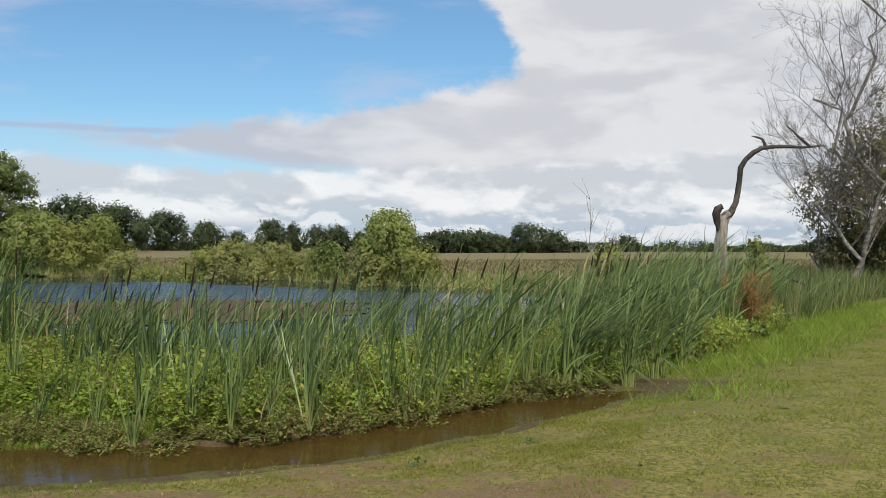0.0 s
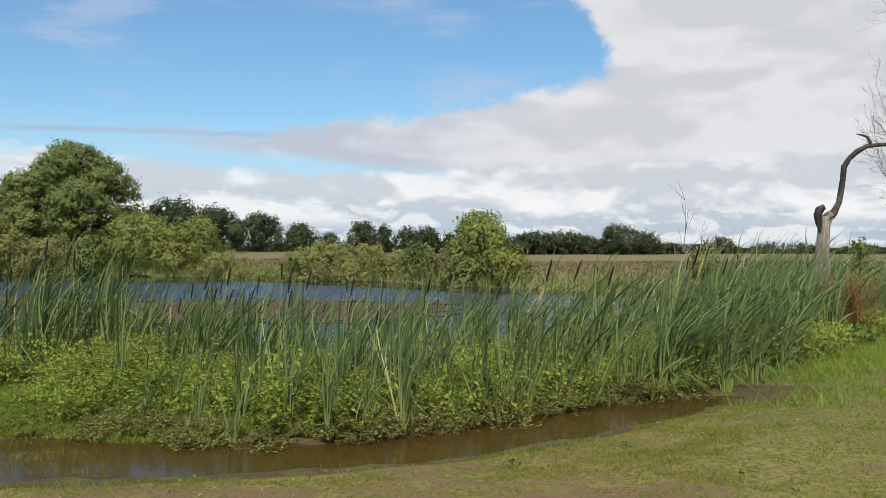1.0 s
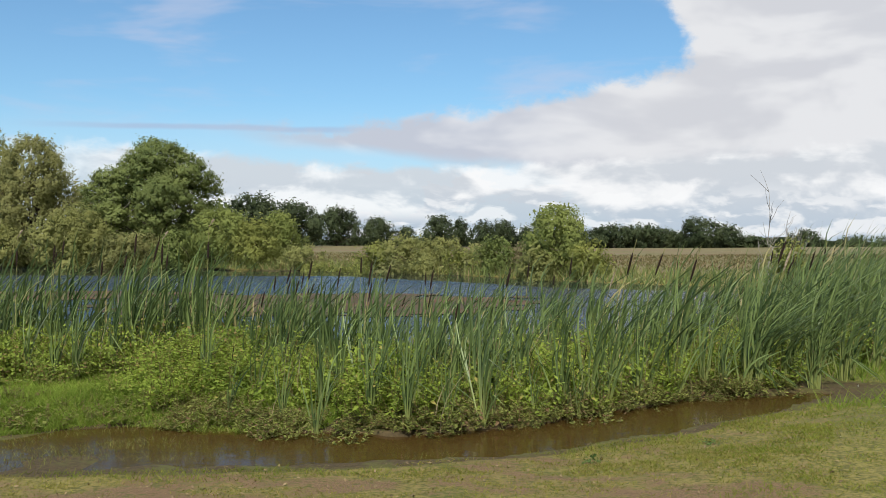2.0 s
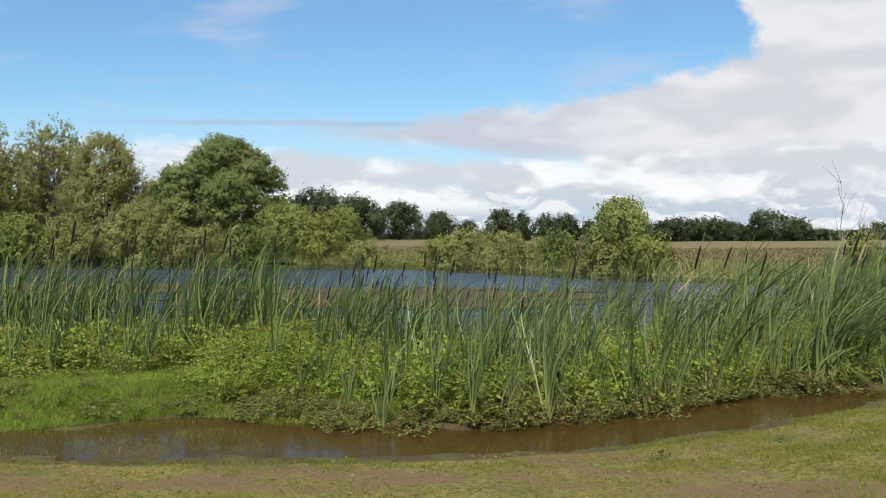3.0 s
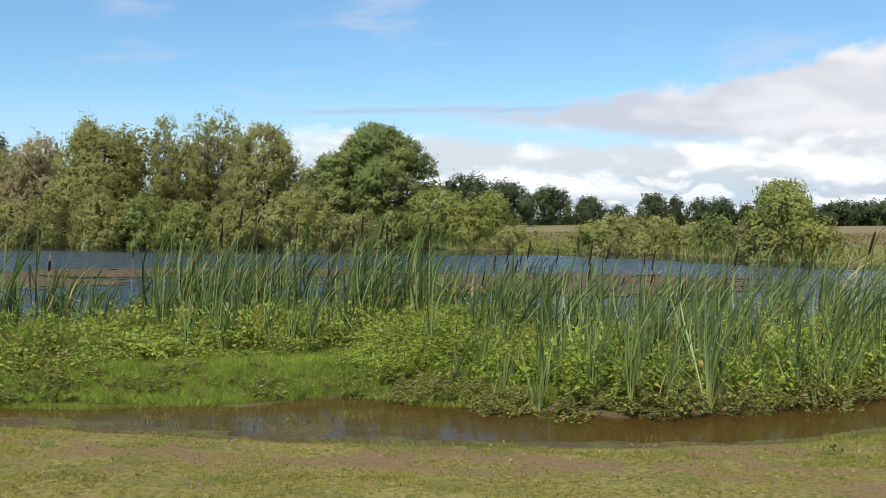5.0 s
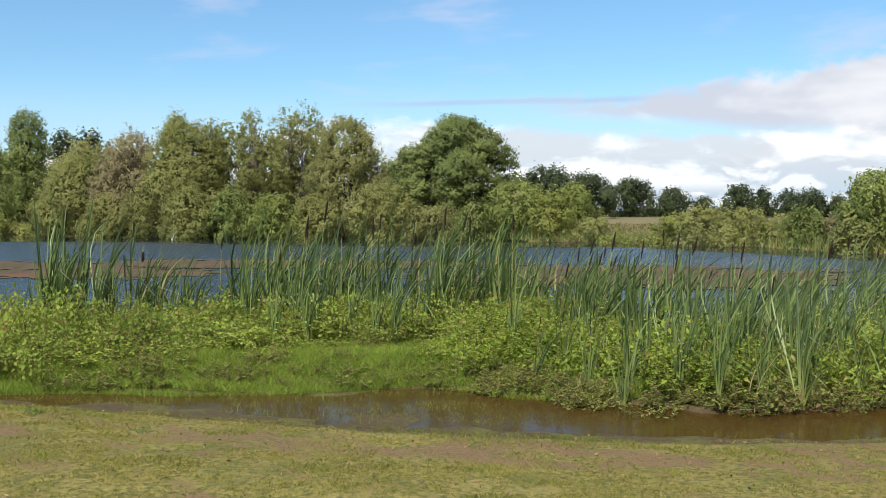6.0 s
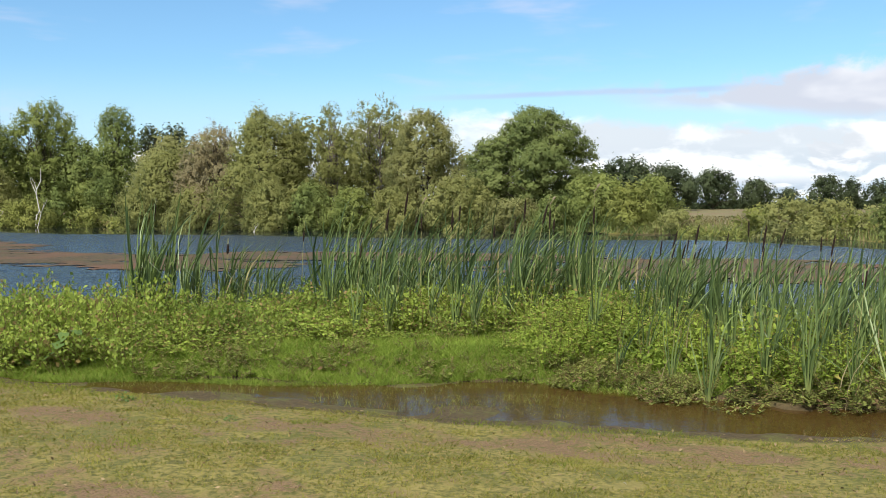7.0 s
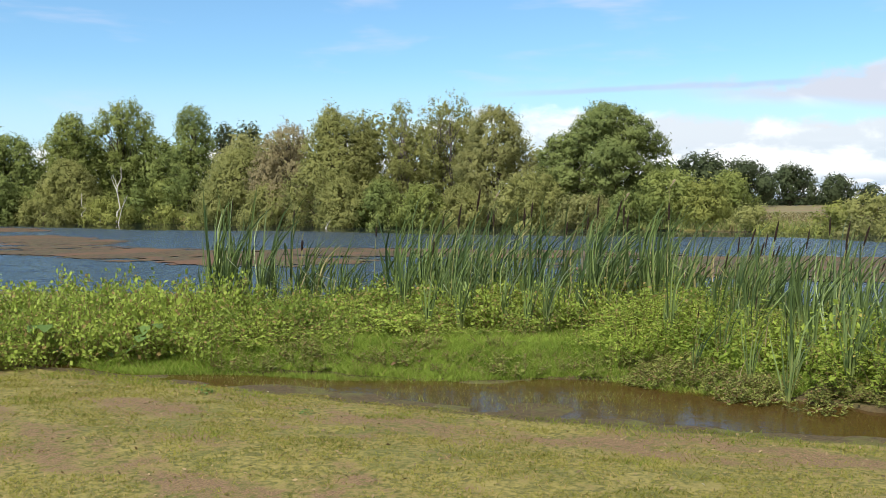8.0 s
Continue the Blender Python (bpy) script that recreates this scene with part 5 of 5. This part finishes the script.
def make_grass():
    rng = np.random.RandomState(21)
    # trodden turf
    x1, y1 = wedge(rng, 460000, -64, 12, 4.6, 10.5, 0.8)
    x2, y2 = wedge(rng, 420000, -6, 28, 6.0, 28.0, 0.95)
    x, y = np.concatenate([x1, x2]), np.concatenate([y1, y2])
    d = near_edge(x) - y
    w = worn_at(x, y)
    keep = (rng.uniform(size=len(x)) > 1.2 * mudflat(x, y)) & (d > 0.12 + 0.12 * wave(x, y, 4.0, 41)) & (rng.uniform(size=len(x)) < np.clip(1.15 - 1.55 * w, 0.07, 1) * np.clip(0.55 + 0.45 * wave(x, y, 5.0, 42) + 0.45 * wave(x, y, 17.0, 48), 0.03, 1))
    x, y = x[keep], y[keep]
    right = x + rng.normal(size=len(x)) * 1.2 > 1.6
    tufts("turf", "short trodden olive grass with straw bits", x[~right], y[~right], 0.007, 0.026, M_GRASS, rng, 0.0042, 1.0)
    tufts("green_turf", "short greener turf towards the birches", x[right], y[right], 0.008, 0.032, M_TURF2, rng, 0.0042, 0.9)
    # longer tufts along the wet margin and in clumps
    x, y = wedge(rng, 60000, -64, 10, 5.2, 10.5, 0.8)
    d = near_edge(x) - y
    keep = ((d > 0.05) & (d < 0.5) & (wave(x, y, 3.2, 43) > 0.05)) | ((d > 0.4) & (wave(x, y, 3.6, 44) > 0.85))
    tufts("turf_tufts", "brighter grass tufts at the puddle's margin", x[keep], y[keep], 0.02, 0.055, M_TURF2, rng, 0.0030, 0.8)
    # lush bank
    x, y = wedge(rng, 260000, -66, -16, 8.2, 12.4, 0.8)
    dr = y - reed_edge(x)
    keep = (dr > -0.14 + 0.15 * wave(x, y, 3.0, 45)) & (dr < 4.2) & (x < -2.6)
    tufts("bank_grass", "lush bright green bank grass", x[keep], y[keep], 0.015, 0.09, M_LUSH, rng, 0.0042, 0.8)
    x, y = wedge(rng, 90000, 6, 32, 10.0, 30.0, 0.8)
    dn = near_edge(x) - y
    keep = (dn + 1.6 * rng.uniform(-1, 1, len(x)) < 1.0 + 1.0 * wave(x, y, 1.2, 46)) & (dn > -2.0) & (x > 2.0) & (rng.uniform(size=len(x)) > 1.3 * mudflat(x, y))
    tufts("verge_grass", "longer green grass at the reeds' foot", x[keep], y[keep], 0.03, 0.22, M_LUSH, rng, 0.0034, 0.7)
    # grass emerging in the shallows
    x, y = wedge(rng, 34000, -58, 6, 6.8, 10.5, 0.8)
    dr, dn = y - reed_edge(x), near_edge(x) - y
    keep = (dr < 0.05) & (dn < -0.05) & (wave(x, y, 3.0, 47) > 0.45 - 0.95 * ease((-3 - x) / 2) - 0.9 * ease((dr + 0.5) / 0.5))
    tufts("shallows_grass", "sparse grass standing in brown water", x[keep], y[keep], 0.015, 0.07, M_MINT, rng, 0.0018, 0.6)
    # far margins and field
    n = 28000
    x = rng.uniform(-140, 12, n)
    y = pond_far(x) + rng.uniform(-0.6, 3.5, n)
    tufts("shore_grass", "pale green sedge along the far shore", x, y, 0.2, 0.8, M_SHOREGRASS, rng, 0.028, 0.4)
    x, y = wedge(rng, 22000, -24, 30, 44, 110, 0.8)
    keep = (y > pond_far(x) + 2) & (y > pond_near(x) + 0.5) | (x > 14)
    tufts("field_grass", "tall straw-coloured field grass", x[keep], y[keep], 0.08, 0.24, M_SEDGE, rng, 0.05, 0.8)
    x, y = wedge(rng, 30000, 8, 32, 22, 46, 0.8)
    keep = (y > reed_edge(x) + 0.8) & (x > 6)
    tufts("rank_grass", "rank green and straw grass under birches", x[keep], y[keep], 0.3, 1.15, M_RANK, rng, 0.009, 0.3)


make_grass()


# ---------------------------------------------------------------- birches and dead tree at the bank
def bare_tree(name, label, place, height, lean, seed, mats, trunk_r, twigs=5, reach=0.5, depth=4, bare_from=0.12, parts=("trunk", "twiggery"), droop=0.0, sides=7):
    """A leafless tree that branches again and again into fine twigs."""
    rng = np.random.RandomState(seed)
    ob = thing(name, label, "tree", place)
    trunk = bend((0, 0, -0.2), (lean[0] * height, lean[1] * height, height), rng, 0.02, 14)
    t_rad = np.concatenate([[trunk_r * 1.35], np.linspace(trunk_r, trunk_r * 0.12, 13)])
    wood, fine = [tube(trunk, t_rad, sides + 3, 0.08, seed)], []

    def grow(start_p, way, length, rad, level):
        n = 7 if level < 2 else 5
        p, pts = np.array(start_p, float), [np.array(start_p, float)]
        d = way / np.linalg.norm(way)
        for _ in range(n - 1):
            d = d + rng.normal(size=3) * 0.13 + np.array([0, 0, 0.05 - droop * level])
            d /= np.linalg.norm(d)
            p = p + d * length / (n - 1)
            pts.append(p.copy())
        (wood if level == 0 else fine).append(tube(pts, np.linspace(rad, max(rad * 0.3, 0.004), n), 5 if level == 0 else 3))
        if level >= depth - 1:
            return
        for _ in range(twigs - (1 if level > 1 else 0)):
            k = rng.randint(1, n)
            side = rng.normal(size=3)
            way2 = (pts[k] - pts[k - 1]) / np.linalg.norm(pts[k] - pts[k - 1]) * 0.9 + side * 0.55 + np.array([0, 0, 0.15])
            grow(pts[k], way2, length * rng.uniform(0.32, 0.6), rad * 0.42, level + 1)
    count = int(height * 2.4)
    for i in range(count):
        s = bare_from + (0.97 - bare_from) * (i / count) + rng.uniform(0, 0.02)
        k = s * 13
        p = trunk[int(k)] + (trunk[min(13, int(k) + 1)] - trunk[int(k)]) * (k % 1)
        a = rng.uniform(0, 6.28)
        way = np.array([math.cos(a), math.sin(a), rng.uniform(0.35, 1.0)])
        grow(p, way, height * reach * (1.0 - 0.7 * s) * rng.uniform(0.6, 1.1), trunk_r * 0.34 * (1.1 - s), 0)
    part(parts[0], mesh_of(parts[0], *gather(wood), mats[0], True), ob)
    if fine:
        part(parts[1], mesh_of(parts[1], *gather(fine), mats[1]), ob, "fine grey leafless twigs")["kind"] = "stuff"
    return ob


bare_tree("birch_tree", "leafless birch with pale patched bark", at(22.9, 35), 9.4, (0.0, 0.0), 301, (M_BIRCH, M_TWIG), 0.085, reach=0.50, twigs=6)
bare_tree("birch_tree", "tall leafless birch with pale patched bark", at(24.9, 36), 12.5, (-0.01, 0.0), 302, (M_BIRCH, M_TWIG), 0.10, reach=0.42, twigs=5)
bare_tree("birch_tree", "leafless birch leaning over rank grass", at(21.9, 36), 6.2, (-0.10, 0.0), 303, (M_TWIG, M_TWIG), 0.04, reach=0.6)
tree("hawthorn_tree", "dark olive hawthorn behind the birches", "tree", 25.8, 40, 6.6, 7.8, (M_HAW, M_BARK), 304, "round", 0.02, 54, 0.042, openness=0.72, trunk=0.012)
tree("hawthorn_tree", "dark green low hawthorn behind the birches", "tree", 24.6, 40, 5.2, 2.7, (M_HAW, M_BARK), 305, "round", 0.0, 40, 0.040, openness=0.35, trunk=0.02)
def sapling(az, d, height, count, seed):
    """A leafless sapling: a few slim upright shoots, each with side twigs."""
    rng = np.random.RandomState(seed)
    ob = thing("sapling", "pale leafless sapling with slim upright shoots", "sapling", at(az, d))
    for k in range(count):
        h = height * (1.0 if k == 0 else rng.uniform(0.45, 0.85))
        tip = np.array([rng.uniform(-0.28, 0.36) * h * (k > 0), rng.uniform(-0.2, 0.2) * h, h])
        path = bend((rng.normal() * 0.06, 0, -0.1), tip, rng, 0.04, 9)
        wood = [tube(path, np.linspace(0.024 if k == 0 else 0.015, 0.004, 9), 5)]
        for _ in range(9):
            j = rng.randint(3, 9)
            side = path[j] + np.array([rng.normal() * 0.16, rng.normal() * 0.12, rng.uniform(0.2, 0.45)]) * h * 0.4
            wood.append(tube(bend(path[j], side, rng, 0.05, 4), np.linspace(0.008, 0.003, 4), 3))
        part("shoot", mesh_of("shoot", *gather(wood), M_SHOOT, True), ob)


M_SHOOT = bark_mat("pale_shoot", (0.16, 0.14, 0.12), (0.36, 0.33, 0.29), 9.0)
sapling(9.1, 24, 3.3, 7, 306)
sapling(9.8, 25, 2.4, 4, 307)
tree("sallow_bush", "small yellow-green sallow among the reeds", "shrub", 9.9, 23, 1.5, 1.85, (M_LIME, M_BARK), 311, "plume", 0.0, 26, 0.026, openness=0.2, stray=0.2, long=1.8, trunk=0.012, trunks=3)
tree("sallow_bush", "small yellow-green sallow among the reeds", "shrub", 18.4, 25, 1.2, 2.0, (M_LIME, M_BARK), 312, "plume", 0.0, 22, 0.026, openness=0.2, stray=0.2, long=1.8, trunk=0.012, trunks=3)


def make_dead_tree():
    """A broken trunk, pale where the bark is gone, with one snaking limb."""
    d = 27.0
    ob = thing("dead_tree", "dead broken trunk with one snaking limb", "tree", at(16.45, d))
    k = d / 1666.0

    def p(px, py, y=0.0):                       # sideways and up from the foot, in metres
        return np.array([(px - 1276) * k, y, EYE - (py - 445) * k - ob.location.z])
    trunk = np.stack([p(1272, 560), p(1274, 500), p(1275, 460), p(1277, 425), p(1278, 400), p(1282, 388), p(1290, 380)])
    v1 = tube(trunk, np.array([0.25, 0.22, 0.19, 0.175, 0.16, 0.14, 0.11]), 14, 0.2, 1)
    part("trunk", mesh_of("trunk", *v1, M_BAREWOOD, True), ob, "pale barkless lower trunk")
    snag = np.stack([p(1270, 410, -0.1), p(1267, 395, -0.12), p(1266, 382, -0.12), p(1269, 373, -0.1), p(1275, 369, -0.05), p(1280, 372, 0)])
    v2 = tube(snag, np.array([0.03, 0.085, 0.12, 0.11, 0.075, 0.02]), 11, 0.3, 2)
    part("snag", mesh_of("snag", *v2, M_DEAD, True), ob, "dark splintered snag")
    limb = np.stack([p(1282, 388), p(1294, 377), p(1303, 362, 0.1), p(1307, 343, 0.15), p(1310, 322, 0.1), p(1310, 303), p(1318, 289), p(1331, 277), p(1346, 270), p(1366, 267), p(1392, 267), p(1415, 268), p(1436, 267), p(1452, 265)])
    v3 = tube(limb, np.array([0.13, 0.10, 0.085, 0.08, 0.074, 0.076, 0.066, 0.066, 0.06, 0.052, 0.042, 0.036, 0.028, 0.01]), 9, 0.22, 3)
    arm = part("limb", mesh_of("limb", *v3, M_DEAD, True), ob, "dark snaking dead limb")
    fork = np.stack([p(1352, 269), p(1350, 261), p(1346, 254), p(1338, 251), p(1328, 249)])
    part("fork", mesh_of("fork", *tube(fork, np.array([0.05, 0.045, 0.04, 0.03, 0.01]), 7, 0.12, 4), M_DEAD, True), arm)
    fork2 = np.stack([p(1428, 268), p(1418, 259), p(1408, 250), p(1398, 240), p(1390, 233)])
    part("fork", mesh_of("fork", *tube(fork2, np.array([0.045, 0.04, 0.035, 0.025, 0.008]), 7, 0.12, 5), M_DEAD, True), arm)


make_dead_tree()


def make_fallen_branch():
    rng = np.random.RandomState(5)
    ob = thing("fallen_branch", "bare fallen branch propped in the reeds", "branch", at(19.9, 28))
    a = [(-0.9, 0, 1.55), (-0.4, 0, 1.15), (0.1, 0.1, 0.85), (0.7, 0.1, 0.6), (1.4, 0.2, 0.3), (2.0, 0.2, -0.05)]
    wood = [tube(a, np.linspace(0.02, 0.06, 6), 6, 0.1, 1)]
    for i in range(5):
        s = np.array(a[i])
        wood.append(tube(bend(s, s + np.array([rng.uniform(-0.3, 0.2), 0, rng.uniform(-0.5, 0.5)]), rng, 0.05, 4), np.linspace(0.014, 0.004, 4), 4))
    part("stem", mesh_of("stem", *gather(wood), M_DEAD, True), ob)


make_fallen_branch()


def make_stump():
    """A short weathered post left standing among the cattails."""
    ob = thing("stump", "short weathered grey-brown wooden stump among cattails", "stump", at(-29.2, 12.9))
    body = [(0, 0, -0.15), (0.01, 0, 0.1), (0.0, 0.01, 0.3), (0.015, 0, 0.48), (0.03, 0.01, 0.60), (0.045, 0.015, 0.66)]
    part("trunk", mesh_of("trunk", *tube(body, np.array([0.085, 0.075, 0.066, 0.060, 0.045, 0.006]), 10, 0.16, 8), M_BAREWOOD, True), ob)
    part("snag", mesh_of("snag", *tube([(0.0, 0, 0.45), (-0.02, 0, 0.66), (-0.03, 0, 0.84), (-0.02, 0.01, 0.90)], np.array([0.03, 0.036, 0.028, 0.004]), 8, 0.2, 9), M_BAREWOOD, True), ob)


make_stump()


# ---------------------------------------------------------------- pondweed mats
def weed_material():
    m, t, out = start("pondweed")
    geo = t.nodes.new("ShaderNodeNewGeometry")
    pos = geo.outputs["Position"]
    n1, n2 = noise_tex(t, pos, 5.0, 5.0, 0.65), noise_tex(t, pos, 0.35, 3.0)
    col = mixc(t, step(t, n1, 0.35, 0.65), (0.026, 0.022, 0.010), (0.108, 0.068, 0.034))
    col = mixc(t, calc(t, "MULTIPLY", step(t, noise_tex(t, pos, 1.3, 4.0, 0.6), 0.46, 0.60), 0.75), col, (0.058, 0.056, 0.020))
    col = mixc(t, calc(t, "MULTIPLY", step(t, n2, 0.48, 0.62), 0.7), col, (0.120, 0.060, 0.031))
    p = principled(t, col, 0.75, 0.25)
    bump(t, n1, 0.8, 0.05, p.inputs["Normal"])
    t.links.new(p.outputs[0], out.inputs[0])
    return m


M_WEED = weed_material()


def weed_mat(x0, x1, y0, y1, seed, rot=0.0, label="brown floating pondweed mat"):
    """A low, ragged, pitted raft of weed."""
    nx, ny = 120, 70
    u, v = np.meshgrid(np.linspace(-1, 1, nx), np.linspace(-1, 1, ny), indexing="ij")
    cx, cy, hx, hy = (x0 + x1) / 2, (y0 + y1) / 2, (x1 - x0) / 2, (y1 - y0) / 2
    a, b = u * hx, v * hy
    x = cx + a * math.cos(rot) - b * math.sin(rot)
    y = cy + a * math.sin(rot) + b * math.cos(rot)
    body = 1.0 - (np.abs(u) ** 3 + np.abs(v) ** 2.4) + 0.38 * wave(x, y, 0.8, seed) + 0.34 * wave(x, y, 2.6, seed + 1) + 0.30 * wave(x, y, 6.5, seed + 3)
    z = 0.006 + 0.03 * np.clip(body, 0, 1) + 0.012 * np.abs(wave(x, y, 5.0, seed + 2))
    idx = np.arange(nx * ny).reshape(nx, ny)
    f = np.stack([idx[:-1, :-1], idx[1:, :-1], idx[1:, 1:], idx[:-1, 1:]], -1).reshape(-1, 4)
    f = f[(body[:-1, :-1].ravel() > 0.22)]
    thing("pondweed", label, "pondweed", (0, 0, 0), kind="stuff", mesh=mesh_of("pondweed", np.stack([x.ravel(), y.ravel(), z.ravel()], 1), f, M_WEED, True))


weed_mat(-14.5, -1.5, 20.5, 32.0, 51)
weed_mat(-30.0, -13.0, 24.5, 31.5, 52, 0.15)
weed_mat(-44.0, -19.0, 18.5, 26.0, 53, -0.10)
weed_mat(-66.0, -40.0, 27.0, 34.0, 54, -0.35)
weed_mat(-100.0, -74.0, 42.0, 50.0, 55, -0.4)


# ---------------------------------------------------------------- dead birch stems on the far shore
def dead_stem(az, d, height, lean, r, seed):
    rng = np.random.RandomState(seed)
    ob = thing("dead_birch", "dead white birch stem leaning at the water", "tree", at(az, d), "dead birches on the far shore")
    path = bend((0, 0, -0.2), (lean * height, 0, height), rng, 0.03, 8)
    stem = part("trunk", mesh_of("trunk", *tube(path, np.linspace(r, r * 0.35, 8), 7, 0.1, seed), M_WHITE, True), ob)
    for k in (4, 5):
        tip = path[k] + np.array([rng.uniform(-0.3, 0.4) * height * 0.5, 0, rng.uniform(0.1, 0.3) * height])
        part("limb", mesh_of("limb", *tube(bend(path[k], tip, rng, 0.05, 5), np.linspace(r * 0.45, r * 0.1, 5), 5), M_WHITE, True), stem)


M_WHITE = bark_mat("white_birch_bark", (0.26, 0.24, 0.21), (0.62, 0.60, 0.56), 3.0, 2.5)
dead_stem(-56.0, 132, 8.4, 0.20, 0.12, 1)
dead_stem(-55.9, 131, 4.6, 0.55, 0.08, 2)
dead_stem(-57.6, 133, 5.0, -0.10, 0.08, 3)
dead_stem(-56.8, 133, 2.4, 0.05, 0.08, 4)
dead_stem(-44.3, 84, 1.6, 0.8, 0.06, 5)


# ---------------------------------------------------------------- weeds and bits in the turf
def make_turf_bits():
    rng = np.random.RandomState(31)
    kinds = []
    for k in range(3):
        lv, st = leafy_clump(np.random.RandomState(400 + k), 0.24, 0.085, 46, 0.017, flat=0.6, stems=5)
        kinds.append((mesh_of("foliage", *lv, M_DOCK_LEAF), mesh_of("tangle", *st, M_STEM, True)))
    firsts = {}
    spots = [(-0.2, 7.1), (0.75, 8.0), (-5.6, 5.25), (-6.9, 5.3), (3.3, 9.2), (2.6, 9.9)]
    for x, y in spots:
        plant(kinds, "turf_weed", "small dark rosette weed in turf", "weed", "weeds in the turf", x, y, rng.uniform(0.45, 0.7), rng.uniform(0.6, 1.4), rng, firsts)
    # dead leaves and straw on the ground
    x, y = wedge(rng, 2600, -62, 20, 5.0, 14.0, 0.8)
    keep = near_edge(x) - y > 0.0
    x, y = x[keep], y[keep]
    pts = np.stack([x, y, ground_z(x, y) + 0.012], 1)
    v, f = leaves(pts, 0.008, rng, None, 2.0, 0.3, 2.5)
    thing("litter", "scattered dead leaves and straw on turf", "leaf litter", (0, 0, 0), kind="stuff", mesh=mesh_of("litter", v, f, M_LITTER))


M_LITTER = leaf_mat("dead_leaf", (0.045, 0.032, 0.02), (0.30, 0.22, 0.12), (0.60, 0.58, 0.52), 0.008, 0.05, 0.8, 0.2)
make_turf_bits()


def make_broad_plants():
    """Large-leaved plants at the foot of the brambles."""
    for k, (az, d, s) in enumerate(((-55.2, 10.75, 1.0), (-60.6, 11.2, 1.15), (-57.8, 11.0, 0.6), (16.2, 15.6, 0.8))):
        rng = np.random.RandomState(500 + k)
        ob = thing("burdock", "broad-leaved burdock at the brambles' foot", "burdock", at(az, d))
        for i in range(11):
            a, r, z = rng.uniform(0, 6.28), rng.uniform(0.05, 0.24) * s, rng.uniform(0.05, 0.42) * s
            tip = np.array([math.cos(a) * r, math.sin(a) * r, z])
            w, l = rng.uniform(0.05, 0.085) * s, rng.uniform(0.09, 0.14) * s
            way = np.array([math.cos(a), math.sin(a), rng.uniform(-0.5, 0.1)])
            side = np.array([-math.sin(a), math.cos(a), 0.0])
            v, n = [], 6
            for q in range(n + 1):
                t = q / n
                half = w * math.sin(math.pi * min(1.0, 0.12 + 0.88 * t) ** 0.8)
                mid = tip + way * l * t + np.array([0, 0, -0.25 * l * t * t])
                v += [mid - side * half + np.array([0, 0, 0.2 * half]), mid, mid + side * half + np.array([0, 0, 0.2 * half])]
            f = [[3 * q + o, 3 * q + o + 1, 3 * q + o + 4, 3 * q + o + 3] for q in range(n) for o in (0, 1)]
            stalk = part("stalk", mesh_of("stalk", *tube(bend((0, 0, -0.03), tip, rng, 0.1, 5), np.linspace(0.006, 0.003, 5), 5), M_STEM, True), ob)
            part("leaf", mesh_of("leaf", np.array(v), np.array(f), M_DOCK_LEAF, True), stalk)


make_broad_plants()
